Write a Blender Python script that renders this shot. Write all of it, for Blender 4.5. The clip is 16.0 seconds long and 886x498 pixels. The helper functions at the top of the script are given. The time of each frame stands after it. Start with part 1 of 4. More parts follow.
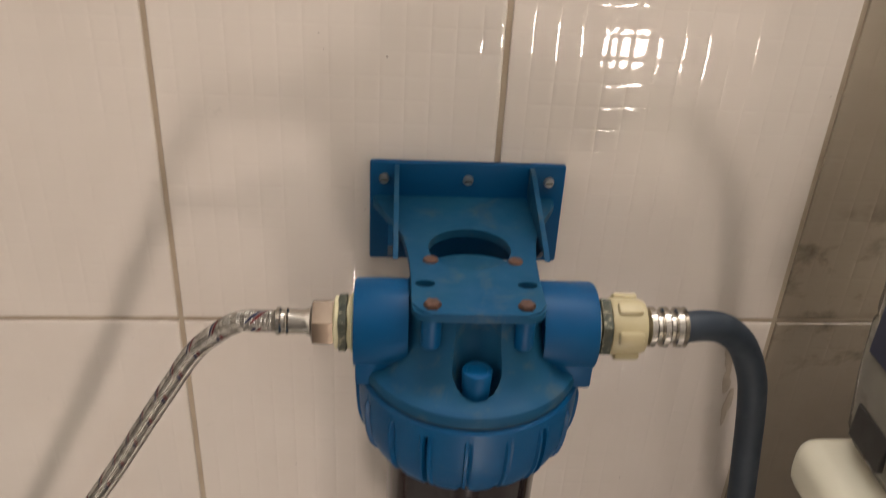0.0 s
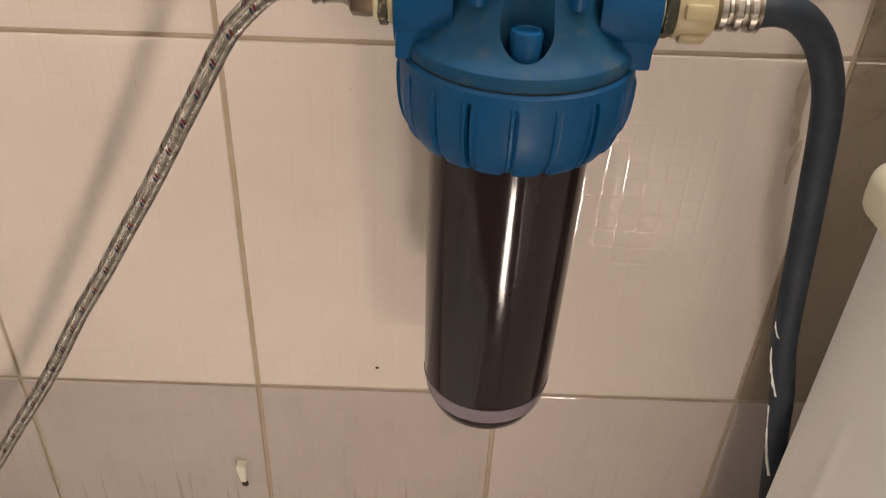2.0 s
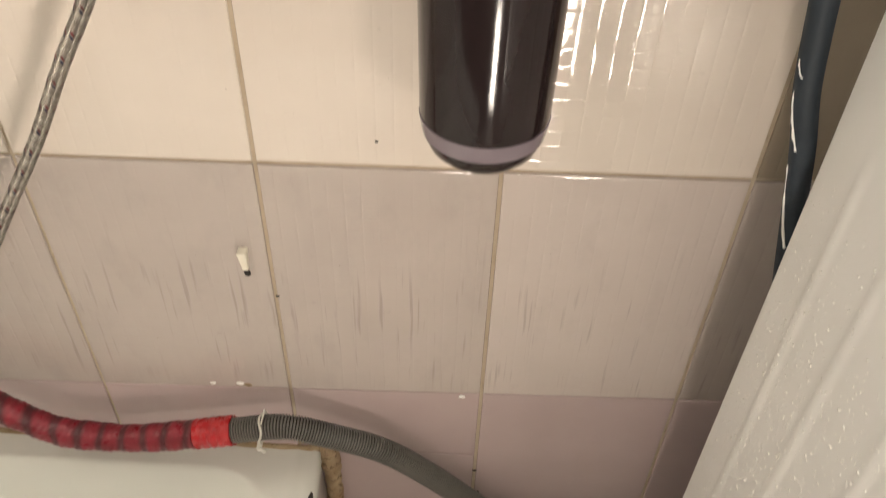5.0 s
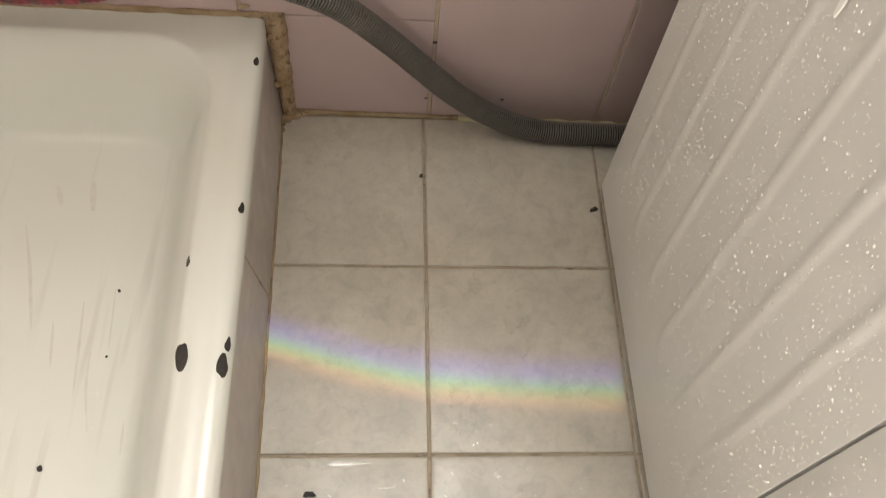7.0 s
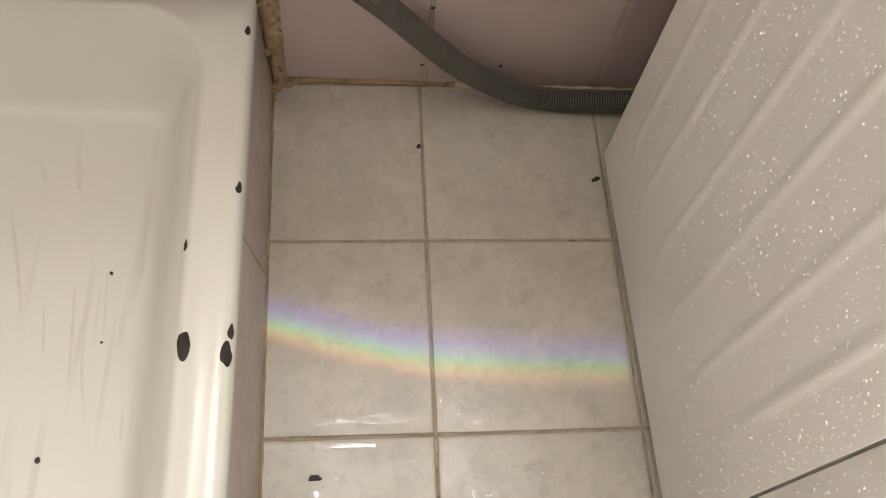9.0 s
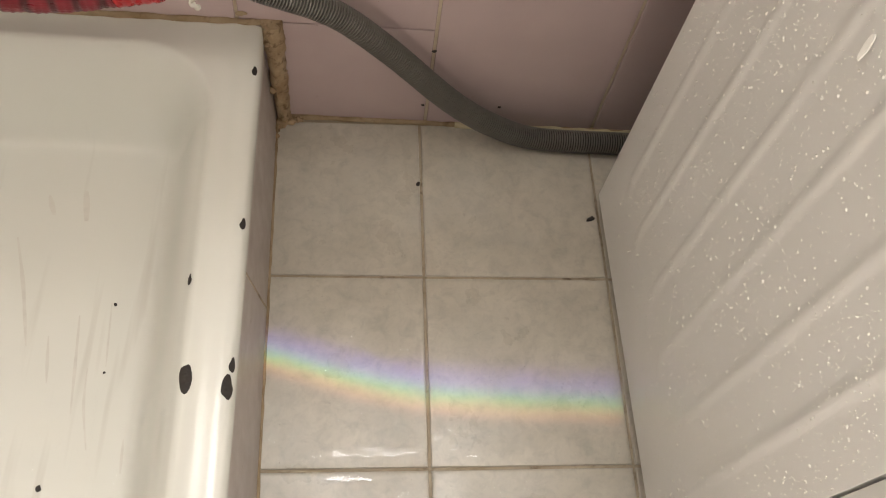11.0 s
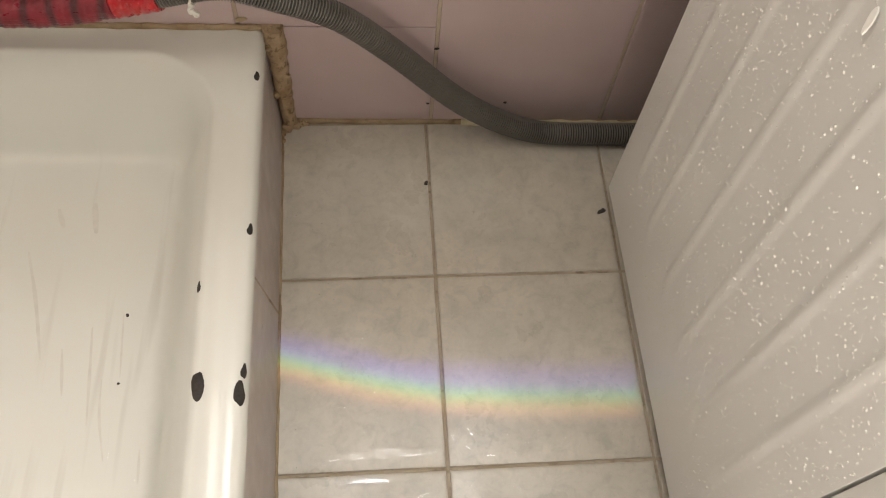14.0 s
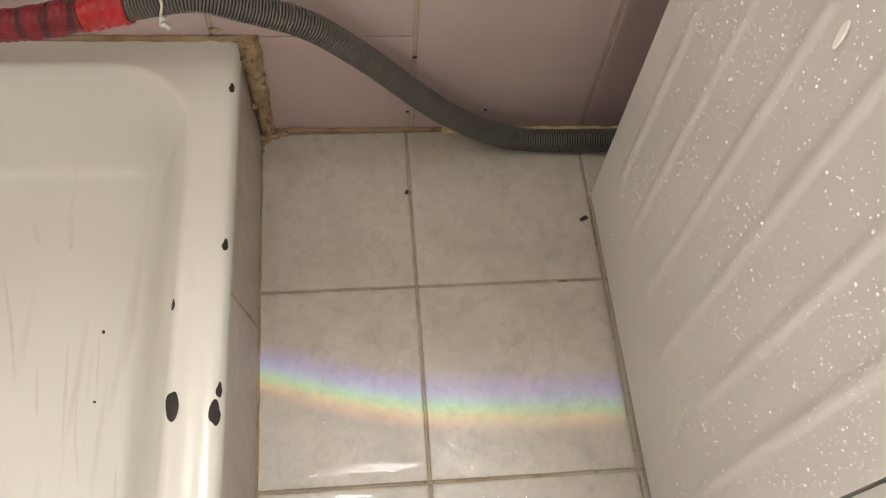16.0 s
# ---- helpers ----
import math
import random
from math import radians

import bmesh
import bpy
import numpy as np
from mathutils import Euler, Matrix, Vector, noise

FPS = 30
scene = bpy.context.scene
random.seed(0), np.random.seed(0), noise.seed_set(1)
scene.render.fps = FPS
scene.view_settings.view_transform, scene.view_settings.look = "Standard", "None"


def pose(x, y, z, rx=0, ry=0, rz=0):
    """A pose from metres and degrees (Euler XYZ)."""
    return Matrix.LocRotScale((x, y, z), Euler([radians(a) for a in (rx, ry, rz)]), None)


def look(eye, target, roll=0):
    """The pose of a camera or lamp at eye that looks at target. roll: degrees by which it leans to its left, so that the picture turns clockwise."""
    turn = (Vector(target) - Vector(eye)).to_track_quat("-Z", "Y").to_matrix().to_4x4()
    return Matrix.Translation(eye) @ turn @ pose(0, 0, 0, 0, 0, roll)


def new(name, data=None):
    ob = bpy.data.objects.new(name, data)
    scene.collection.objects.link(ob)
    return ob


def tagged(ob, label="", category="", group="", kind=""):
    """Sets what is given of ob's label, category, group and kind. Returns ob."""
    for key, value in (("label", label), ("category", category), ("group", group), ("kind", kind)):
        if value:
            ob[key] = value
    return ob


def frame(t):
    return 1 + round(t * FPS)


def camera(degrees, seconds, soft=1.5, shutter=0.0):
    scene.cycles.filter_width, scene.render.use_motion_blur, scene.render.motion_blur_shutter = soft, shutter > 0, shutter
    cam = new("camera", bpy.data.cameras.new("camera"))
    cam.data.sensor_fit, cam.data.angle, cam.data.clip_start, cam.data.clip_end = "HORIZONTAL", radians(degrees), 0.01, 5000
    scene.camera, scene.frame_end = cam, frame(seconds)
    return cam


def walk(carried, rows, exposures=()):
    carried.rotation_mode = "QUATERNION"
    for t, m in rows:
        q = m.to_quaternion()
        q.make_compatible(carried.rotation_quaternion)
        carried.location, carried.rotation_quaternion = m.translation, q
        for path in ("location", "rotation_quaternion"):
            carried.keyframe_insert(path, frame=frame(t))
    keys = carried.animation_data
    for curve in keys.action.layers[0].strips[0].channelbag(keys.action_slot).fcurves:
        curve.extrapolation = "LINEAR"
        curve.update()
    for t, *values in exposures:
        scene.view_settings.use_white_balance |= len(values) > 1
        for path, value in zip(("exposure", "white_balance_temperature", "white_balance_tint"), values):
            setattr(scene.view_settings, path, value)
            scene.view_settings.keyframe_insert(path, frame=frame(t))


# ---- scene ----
cam = camera(55.4, 16.0, soft=1.1, shutter=0.4)
PATH = [
    (0, (-0.063, -0.467, 1.181), (0.06, 1.271, 0.2), 3.2),
    (0.5, (-0.064, -0.492, 1.152), (-0.003, 1.197, 0.084), 4.2),
    (1, (-0.063, -0.494, 1.113), (-0.009, 1.152, -0.023), 5.1),
    (1.5, (-0.055, -0.499, 1.094), (-0.015, 1.134, -0.061), 4.6),
    (2, (-0.055, -0.504, 1.067), (-0.043, 1.121, -0.099), 3.0),
    (2.5, (-0.054, -0.503, 1.059), (-0.055, 1.12, -0.11), 3.1),
    (3, (-0.05, -0.494, 1.06), (-0.063, 1.106, -0.139), 2.9),
    (3.2, (-0.038, -0.478, 1.071), (-0.082, 1.08, -0.183), 1.4),
    (5.3, (-0.031, -0.555, 0.945), (-0.062, 0.852, -0.475), 2.2),
    (5.5, (-0.053, -0.566, 0.926), (-0.011, 0.766, -0.565), 4.6),
    (5.7, (-0.066, -0.571, 0.914), (0.022, 0.701, -0.626), 6.6),
    (6, (-0.055, -0.583, 0.867), (0.023, 0.638, -0.715), 6.5),
    (6.1, (-0.061, -0.593, 0.85), (0.039, 0.613, -0.742), 7.4),
    (6.5, (-0.049, -0.609, 0.822), (0.061, 0.489, -0.846), 7.9),
    (7, (-0.039, -0.631, 0.792), (0.083, 0.355, -0.943), 8.0),
    (7.5, (-0.047, -0.63, 0.785), (0.117, 0.313, -0.971), 9.9),
    (8, (-0.064, -0.621, 0.769), (0.131, 0.294, -0.999), 11.3),
    (8.5, (-0.06, -0.604, 0.78), (0.117, 0.261, -1.014), 10.3),
    (9, (-0.065, -0.599, 0.782), (0.119, 0.284, -1.003), 11.4),
    (11.3, (-0.068, -0.6, 0.804), (0.122, 0.353, -0.944), 11.9),
    (11.5, (-0.066, -0.607, 0.797), (0.111, 0.351, -0.949), 10.5),
    (12, (-0.067, -0.611, 0.8), (0.098, 0.344, -0.95), 9.7),
    (12.5, (-0.065, -0.609, 0.801), (0.11, 0.352, -0.945), 10.3),
    (13, (-0.065, -0.608, 0.796), (0.118, 0.34, -0.956), 10.5),
    (13.5, (-0.059, -0.603, 0.792), (0.11, 0.338, -0.964), 9.0),
    (14, (-0.059, -0.6, 0.797), (0.088, 0.346, -0.959), 7.5),
    (14.5, (-0.06, -0.595, 0.797), (0.093, 0.35, -0.96), 7.9),
    (15, (-0.053, -0.593, 0.795), (0.11, 0.347, -0.963), 8.4),
    (15.5, (-0.048, -0.591, 0.795), (0.121, 0.353, -0.96), 8.4),
    (16, (-0.044, -0.585, 0.797), (0.116, 0.355, -0.961), 7.5),
]
walk(cam, [(t, look(eye, target, roll)) for t, eye, target, roll in PATH],
     exposures=[(0, -0.32, 6230, 13), (0.5, -0.28, 6400, 14), (1.0, -0.28, 6700, 15), (1.5, -0.27, 6750, 16), (2.0, -0.14, 6650, 16), (2.4, 0.22, 6500, 15), (3.2, 0.28, 6500, 15), (5.3, 0.42, 6450, 8), (6.0, 0.44, 6480, 8),
                (7.0, 0.22, 6420, 9), (8, 0.12, 6450, 11), (11.5, 0.20, 6420, 11), (16, 0.20, 6420, 11)])

# ---- light ----
world = bpy.data.worlds.new("sky")
scene.world = world
world.use_nodes = True
wn = world.node_tree
sky = wn.nodes.new("ShaderNodeTexSky")
sky.sky_type, sky.sun_disc = "NISHITA", False
sky.sun_elevation, sky.sun_rotation = radians(48), radians(20)
wn.links.new(sky.outputs[0], wn.nodes["Background"].inputs[0])
wn.nodes["Background"].inputs[1].default_value = 0.1


def area(name, place, target, sx, sy, watts, colour, spread=180):
    data = bpy.data.lights.new(name, "AREA")
    data.shape, data.size, data.size_y = "RECTANGLE", sx, sy
    data.energy, data.color, data.spread = watts, colour, radians(spread)
    ob = new(name, data)
    ob.matrix_world = look(place, target)
    return ob


# daylight in the openings of the room
area("daylight_high_window", (0.22, -0.004, 1.95), (0.22, -1.0, 1.95), 0.82, 0.86, 58.0, (1.0, 0.975, 0.93))
area("daylight_upper_pane", (0.340, -0.985, 0.768), (-0.45, 0.0, 1.10), 0.075, 0.075, 1.9, (1.0, 0.84, 0.69))
area("daylight_lower_pane", (0.115, -0.985, 0.190), (-0.30, 0.0, 1.25), 0.11, 0.22, 2.4, (1.0, 0.87, 0.745), 120)
# coloured spots through an added bent slit mask, for sunlight split into its colours
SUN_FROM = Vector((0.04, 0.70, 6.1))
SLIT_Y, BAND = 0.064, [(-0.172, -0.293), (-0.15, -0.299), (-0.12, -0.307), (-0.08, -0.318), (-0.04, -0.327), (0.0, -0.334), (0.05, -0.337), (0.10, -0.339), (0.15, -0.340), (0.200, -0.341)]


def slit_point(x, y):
    """Where the ray from the sun to a point of the floor crosses the slit mask."""
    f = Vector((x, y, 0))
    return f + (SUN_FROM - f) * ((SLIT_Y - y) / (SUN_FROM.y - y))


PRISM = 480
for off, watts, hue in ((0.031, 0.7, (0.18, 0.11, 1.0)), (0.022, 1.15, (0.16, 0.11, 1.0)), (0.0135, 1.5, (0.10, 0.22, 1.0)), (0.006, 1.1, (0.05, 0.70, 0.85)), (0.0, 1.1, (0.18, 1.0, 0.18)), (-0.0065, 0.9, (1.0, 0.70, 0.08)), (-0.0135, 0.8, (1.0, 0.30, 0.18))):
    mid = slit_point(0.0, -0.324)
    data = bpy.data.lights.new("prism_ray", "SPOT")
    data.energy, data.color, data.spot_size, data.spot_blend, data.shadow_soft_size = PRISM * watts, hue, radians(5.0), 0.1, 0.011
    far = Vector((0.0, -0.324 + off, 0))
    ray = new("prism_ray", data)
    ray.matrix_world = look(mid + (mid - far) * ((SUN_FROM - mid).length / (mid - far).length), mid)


# ---- materials ----
def nodes_of(name):
    m = bpy.data.materials.new(name)
    m.use_nodes = True
    nt = m.node_tree
    return m, nt, nt.nodes["Principled BSDF"]


def tex_noise(nt, vec, scale, detail=4, rough=0.55, dist=0.0):
    n = nt.nodes.new("ShaderNodeTexNoise")
    n.inputs["Scale"].default_value, n.inputs["Detail"].default_value = scale, detail
    n.inputs["Roughness"].default_value, n.inputs["Distortion"].default_value = rough, dist
    nt.links.new(vec, n.inputs["Vector"])
    return n.outputs["Fac"]


def ramp(nt, fac, lo, hi, a=0.0, b=1.0):
    n = nt.nodes.new("ShaderNodeMapRange")
    for i, v in zip((1, 2, 3, 4), (lo, hi, a, b)):
        n.inputs[i].default_value = v
    nt.links.new(fac, n.inputs[0])
    return n.outputs[0]


def mix(nt, fac, a, b):
    n = nt.nodes.new("ShaderNodeMix")
    n.data_type = "RGBA"
    for sock, v in ((n.inputs[0], fac), (n.inputs[6], a), (n.inputs[7], b)):
        if isinstance(v, (int, float)):
            sock.default_value = v
        elif isinstance(v, tuple):
            sock.default_value = (*v, 1.0)
        else:
            nt.links.new(v, sock)
    return n.outputs[2]


def mul(nt, a, b, op="MULTIPLY"):
    n = nt.nodes.new("ShaderNodeMath")
    n.operation = op
    for sock, v in ((n.inputs[0], a), (n.inputs[1], b)):
        if isinstance(v, (int, float)):
            sock.default_value = v
        else:
            nt.links.new(v, sock)
    return n.outputs[0]


def coords(nt, scale=(1, 1, 1), kind="Object"):
    c = nt.nodes.new("ShaderNodeTexCoord")
    m = nt.nodes.new("ShaderNodeMapping")
    m.inputs["Scale"].default_value = scale
    nt.links.new(c.outputs[kind], m.inputs["Vector"])
    return m.outputs[0]


def bump(nt, bsdf, height, strength, distance):
    b = nt.nodes.new("ShaderNodeBump")
    b.inputs["Strength"].default_value, b.inputs["Distance"].default_value = strength, distance
    nt.links.new(height, b.inputs["Height"])
    nt.links.new(b.outputs[0], bsdf.inputs["Normal"])


def axis(nt, i):
    c = nt.nodes.new("ShaderNodeTexCoord")
    s = nt.nodes.new("ShaderNodeSeparateXYZ")
    nt.links.new(c.outputs["Object"], s.inputs[0])
    return s.outputs[i]


def surface(name, col, col2, big=8.0, fine=120.0, rough=(0.4, 0.5), grain=0.0, metal=0.0, dirt=None, dirt_at=(0.6, 0.8), coat=0.0, wave=0.0, wave_scale=12.0, spec=0.5):
    """Two colours by a broad noise, a fine grain, an optional dirt by a third noise, a roughness range, relief."""
    m, nt, b = nodes_of(name)
    v = coords(nt)
    broad, small = tex_noise(nt, v, big, 5), tex_noise(nt, v, fine, 3)
    c = mix(nt, ramp(nt, broad, 0.32, 0.68), col, col2)
    c = mix(nt, ramp(nt, small, 0.3, 0.7, 0.0, 0.18), c, col2)
    if dirt:
        c = mix(nt, ramp(nt, tex_noise(nt, v, big * 2.3, 6, 0.65, 0.4), dirt_at[0], dirt_at[1], 0.0, 0.85), c, dirt)
    nt.links.new(c, b.inputs["Base Color"])
    nt.links.new(ramp(nt, tex_noise(nt, v, big * 3, 4), 0.3, 0.7, *rough), b.inputs["Roughness"])
    b.inputs["Metallic"].default_value = metal
    b.inputs["Coat Weight"].default_value = coat
    b.inputs["Coat Roughness"].default_value = 0.06
    b.inputs["Specular IOR Level"].default_value = spec
    if grain:
        bump(nt, b, small, 0.5, grain)
    elif wave:
        bump(nt, b, tex_noise(nt, v, wave_scale, 2), 1.0, wave)
    return m


def tile_glaze(name, col, col2, streaks=0.0, grime=0.0, rough=(0.012, 0.035), wave=0.00016, relief=1.35):
    """Glazed wall tile: slightly wavy, a little different from piece to piece, with run marks or grime where asked."""
    m, nt, b = nodes_of(name)
    v = coords(nt)
    info = nt.nodes.new("ShaderNodeObjectInfo")
    c = mix(nt, ramp(nt, tex_noise(nt, v, 9.0, 5), 0.3, 0.7), col, col2)
    c = mix(nt, mul(nt, info.outputs["Random"], 0.25), c, tuple(0.82 * q for q in col2))
    c = mix(nt, ramp(nt, tex_noise(nt, v, 45.0, 5, 0.7), 0.66, 0.74, 0.0, 0.35), c, tuple(0.7 * q for q in col2))
    specks = tex_noise(nt, v, 260.0, 2)
    c = mix(nt, ramp(nt, specks, 0.76, 0.79, 0.0, 0.8), c, (0.16, 0.11, 0.08))
    if streaks:
        z = axis(nt, 2)
        run = ramp(nt, tex_noise(nt, coords(nt, (170, 170, 9)), 1.0, 2, 0.5), 0.61, 0.70)
        band = mul(nt, ramp(nt, z, 0.26, 0.30), ramp(nt, z, 0.40, 0.50, 1.0, 0.0))
        c = mix(nt, mul(nt, mul(nt, run, band), streaks), c, (0.24, 0.20, 0.175))
        blot = ramp(nt, tex_noise(nt, coords(nt, (28, 28, 14)), 1.0, 4, 0.6), 0.52, 0.75)
        c = mix(nt, mul(nt, blot, 0.3), c, tuple(0.68 * q for q in col))
    if grime:
        g = ramp(nt, tex_noise(nt, coords(nt, (26, 26, 34)), 1.0, 5, 0.6, 0.2), 0.52, 0.72)
        z = axis(nt, 2)
        band = mul(nt, ramp(nt, z, 0.80, 0.84), ramp(nt, z, 0.92, 0.98, 1.0, 0.0))
        c = mix(nt, mul(nt, mul(nt, g, band), grime), c, (0.10, 0.075, 0.045))
    nt.links.new(c, b.inputs["Base Color"])
    nt.links.new(ramp(nt, tex_noise(nt, v, 22.0, 4), 0.3, 0.75, *rough), b.inputs["Roughness"])
    lines = None
    for i in (0, 2):
        off = mul(nt, mul(nt, mul(nt, axis(nt, i), 1 / 0.0143), 0.0, "ADD"), 1.0, "FRACT")
        near = ramp(nt, mul(nt, mul(nt, off, -0.5, "ADD"), 0.0, "ABSOLUTE"), 0.30, 0.5)
        near = mul(nt, near, 2.0, "POWER")
        lines = near if lines is None else mul(nt, lines, near, "MAXIMUM")
    rip = mul(nt, lines, ramp(nt, tex_noise(nt, v, 30.0, 2), 0.30, 0.70, 0.1, 1.0))
    bump(nt, b, mul(nt, tex_noise(nt, v, 11.0, 1), mul(nt, rip, -relief), "ADD"), 1.0, wave)
    return m


M_TILE = tile_glaze("cream_wall_tile", (0.72, 0.645, 0.575), (0.67, 0.595, 0.525))
M_TILE_LOW = tile_glaze("mauve_wall_tile", (0.495, 0.433, 0.394), (0.45, 0.391, 0.356), streaks=0.42)
M_TILE_LOW_PALE = tile_glaze("pale_mauve_wall_tile", (0.592, 0.521, 0.48), (0.552, 0.481, 0.44), streaks=0.36)
M_TILE_FOOT = tile_glaze("pink_wall_tile", (0.50, 0.40, 0.39), (0.45, 0.355, 0.345), rough=(0.12, 0.25), relief=0.25)
# dark base colour paints in the corner's shade; the brown grime lies over it
M_TILE_SHADED_GRIMY = tile_glaze("shaded_grimy_wall_tile", (0.37, 0.31, 0.24), (0.30, 0.245, 0.185), grime=0.95)
M_GROUT = surface("grout", (0.44, 0.385, 0.30), (0.34, 0.28, 0.20), 30, 400, (0.8, 0.95), 0.0006, dirt=(0.11, 0.075, 0.04), dirt_at=(0.54, 0.72))
M_GROUT_WALL = surface("tan_wall_grout", (0.50, 0.42, 0.32), (0.41, 0.33, 0.24), 30, 400, (0.8, 0.95), 0.0006, dirt=(0.20, 0.14, 0.085), dirt_at=(0.62, 0.8))
M_CAULK = surface("stained_caulk", (0.40, 0.31, 0.20), (0.23, 0.155, 0.075), 26, 300, (0.55, 0.8), 0.0012, dirt=(0.15, 0.09, 0.04), dirt_at=(0.54, 0.72))
M_MORTAR = surface("yellow_brown_mortar", (0.42, 0.32, 0.20), (0.25, 0.165, 0.085), 55, 260, (0.6, 0.85), 0.0018, dirt=(0.12, 0.07, 0.03), dirt_at=(0.50, 0.64))
M_STAIN = surface("brown_grime", (0.56, 0.475, 0.385), (0.44, 0.36, 0.275), 70, 300, (0.4, 0.6), 0.0002)
M_PLASTER = surface("grey_plaster", (0.17, 0.155, 0.14), (0.14, 0.128, 0.115), 3, 90, (0.7, 0.9), 0.0006)
M_WHITEWALL = surface("white_wall_paint", (0.80, 0.76, 0.70), (0.76, 0.72, 0.66), 3, 90, (0.5, 0.7), 0.0004)
M_CHIP = surface("bare_rusty_iron", (0.018, 0.015, 0.013), (0.03, 0.022, 0.017), 80, 500, (0.5, 0.8), 0.0005)
M_SCRATCH = surface("grey_scuff", (0.545, 0.53, 0.485), (0.625, 0.61, 0.56), 60, 300, (0.3, 0.5))
M_SKIRT = surface("painted_skirt", (0.47, 0.42, 0.39), (0.40, 0.35, 0.32), 14, 160, (0.3, 0.5), 0.0004, dirt=(0.22, 0.16, 0.11), dirt_at=(0.64, 0.8))
M_MACHINE = surface("white_lacquered_steel", (0.735, 0.725, 0.705), (0.70, 0.69, 0.67), 6, 260, (0.28, 0.4), 0.00016, dirt=(0.42, 0.36, 0.28), dirt_at=(0.72, 0.9))
M_LID = surface("ivory_plastic", (0.74, 0.69, 0.54), (0.68, 0.63, 0.49), 6, 200, (0.3, 0.45), 0.00008)
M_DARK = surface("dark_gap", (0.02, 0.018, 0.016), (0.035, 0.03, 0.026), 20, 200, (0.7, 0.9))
M_BLUE = surface("blue_plastic", (0.0005, 0.051, 0.140), (0.0008, 0.058, 0.155), 25, 300, (0.36, 0.46), 0.00008, dirt=(0.07, 0.10, 0.11), dirt_at=(0.62, 1.0), spec=0.18)
M_BLUE_DUSTY = surface("dusty_blue_plastic", (0.002, 0.048, 0.116), (0.006, 0.056, 0.108), 24, 260, (0.5, 0.7), 0.0001, dirt=(0.085, 0.095, 0.060), dirt_at=(0.54, 0.90), spec=0.18)
M_BOWL = surface("dark_brown_bowl", (0.014, 0.0085, 0.009), (0.017, 0.0105, 0.011), 14, 200, (0.08, 0.14), coat=0.0, spec=0.35, wave=0.0001, wave_scale=30)
M_BAND = surface("lilac_grey_band", (0.17, 0.14, 0.16), (0.20, 0.165, 0.19), 30, 200, (0.1, 0.2))
M_CHROME = surface("chrome", (0.52, 0.49, 0.44), (0.40, 0.37, 0.33), 40, 300, (0.16, 0.28), metal=1.0)
M_NUT_METAL = surface("brownish_plated_nut", (0.17, 0.13, 0.095), (0.12, 0.09, 0.066), 60, 300, (0.32, 0.45), metal=1.0)
M_BRAID = surface("steel_braid", (0.43, 0.40, 0.355), (0.20, 0.185, 0.163), 160, 900, (0.28, 0.4), 0.0001, metal=0.9)
M_RED_THREAD = surface("red_thread", (0.17, 0.012, 0.016), (0.09, 0.008, 0.011), 60, 400, (0.6, 0.8))
M_BLUE_THREAD = surface("blue_thread", (0.010, 0.018, 0.075), (0.008, 0.010, 0.035), 60, 400, (0.6, 0.8))
M_BRASS = surface("tarnished_brass", (0.070, 0.066, 0.045), (0.022, 0.030, 0.022), 120, 500, (0.4, 0.6), 0.0003, metal=0.3, dirt=(0.30, 0.27, 0.18), dirt_at=(0.54, 0.68), spec=0.25)
M_TAPE = surface("ivory_sealing_tape", (0.62, 0.57, 0.38), (0.52, 0.46, 0.28), 90, 500, (0.6, 0.8), 0.0004)
M_NUT = surface("yellowed_plastic", (0.47, 0.40, 0.235), (0.39, 0.325, 0.185), 40, 300, (0.35, 0.5), 0.0001)
M_PLUG = surface("cream_plastic", (0.80, 0.76, 0.65), (0.72, 0.67, 0.55), 60, 300, (0.35, 0.5), 0.0001)
M_HOSE = surface("grey_blue_rubber", (0.031, 0.041, 0.054), (0.026, 0.034, 0.044), 25, 300, (0.55, 0.7), 0.0001, dirt=(0.075, 0.08, 0.08), dirt_at=(0.62, 0.85), spec=0.3)
M_PAINT = surface("dried_white_paint", (0.92, 0.91, 0.88), (0.88, 0.87, 0.83), 60, 400, (0.5, 0.7), 0.0002)
M_DRAIN = surface("grey_ribbed_plastic", (0.17, 0.157, 0.137), (0.135, 0.126, 0.11), 25, 300, (0.35, 0.5), 0.0, dirt=(0.16, 0.15, 0.12), dirt_at=(0.66, 0.9))
def red_wrap():
    """Glossy red wrapping with darker bands round it and fine crosswise wrinkles."""
    m, nt, b = nodes_of("red_wrapping")
    v = coords(nt)
    along = mul(nt, mul(nt, mul(nt, axis(nt, 0), 1 / 0.023), mul(nt, tex_noise(nt, v, 30, 2), 0.35), "ADD"), 1.0, "FRACT")
    dark = mul(nt, ramp(nt, mul(nt, mul(nt, along, -0.5, "ADD"), 0.0, "ABSOLUTE"), 0.26, 0.42), 0.8)
    c = mix(nt, ramp(nt, tex_noise(nt, v, 60, 4), 0.3, 0.7), (0.23, 0.011, 0.024), (0.14, 0.007, 0.014))
    c = mix(nt, dark, c, (0.035, 0.006, 0.009))
    nt.links.new(c, b.inputs["Base Color"])
    wrinkle = tex_noise(nt, coords(nt, (60, 60, 420)), 1.0, 3)
    nt.links.new(ramp(nt, wrinkle, 0.3, 0.7, 0.25, 0.5), b.inputs["Roughness"])
    bump(nt, b, wrinkle, 0.8, 0.0012)
    return m


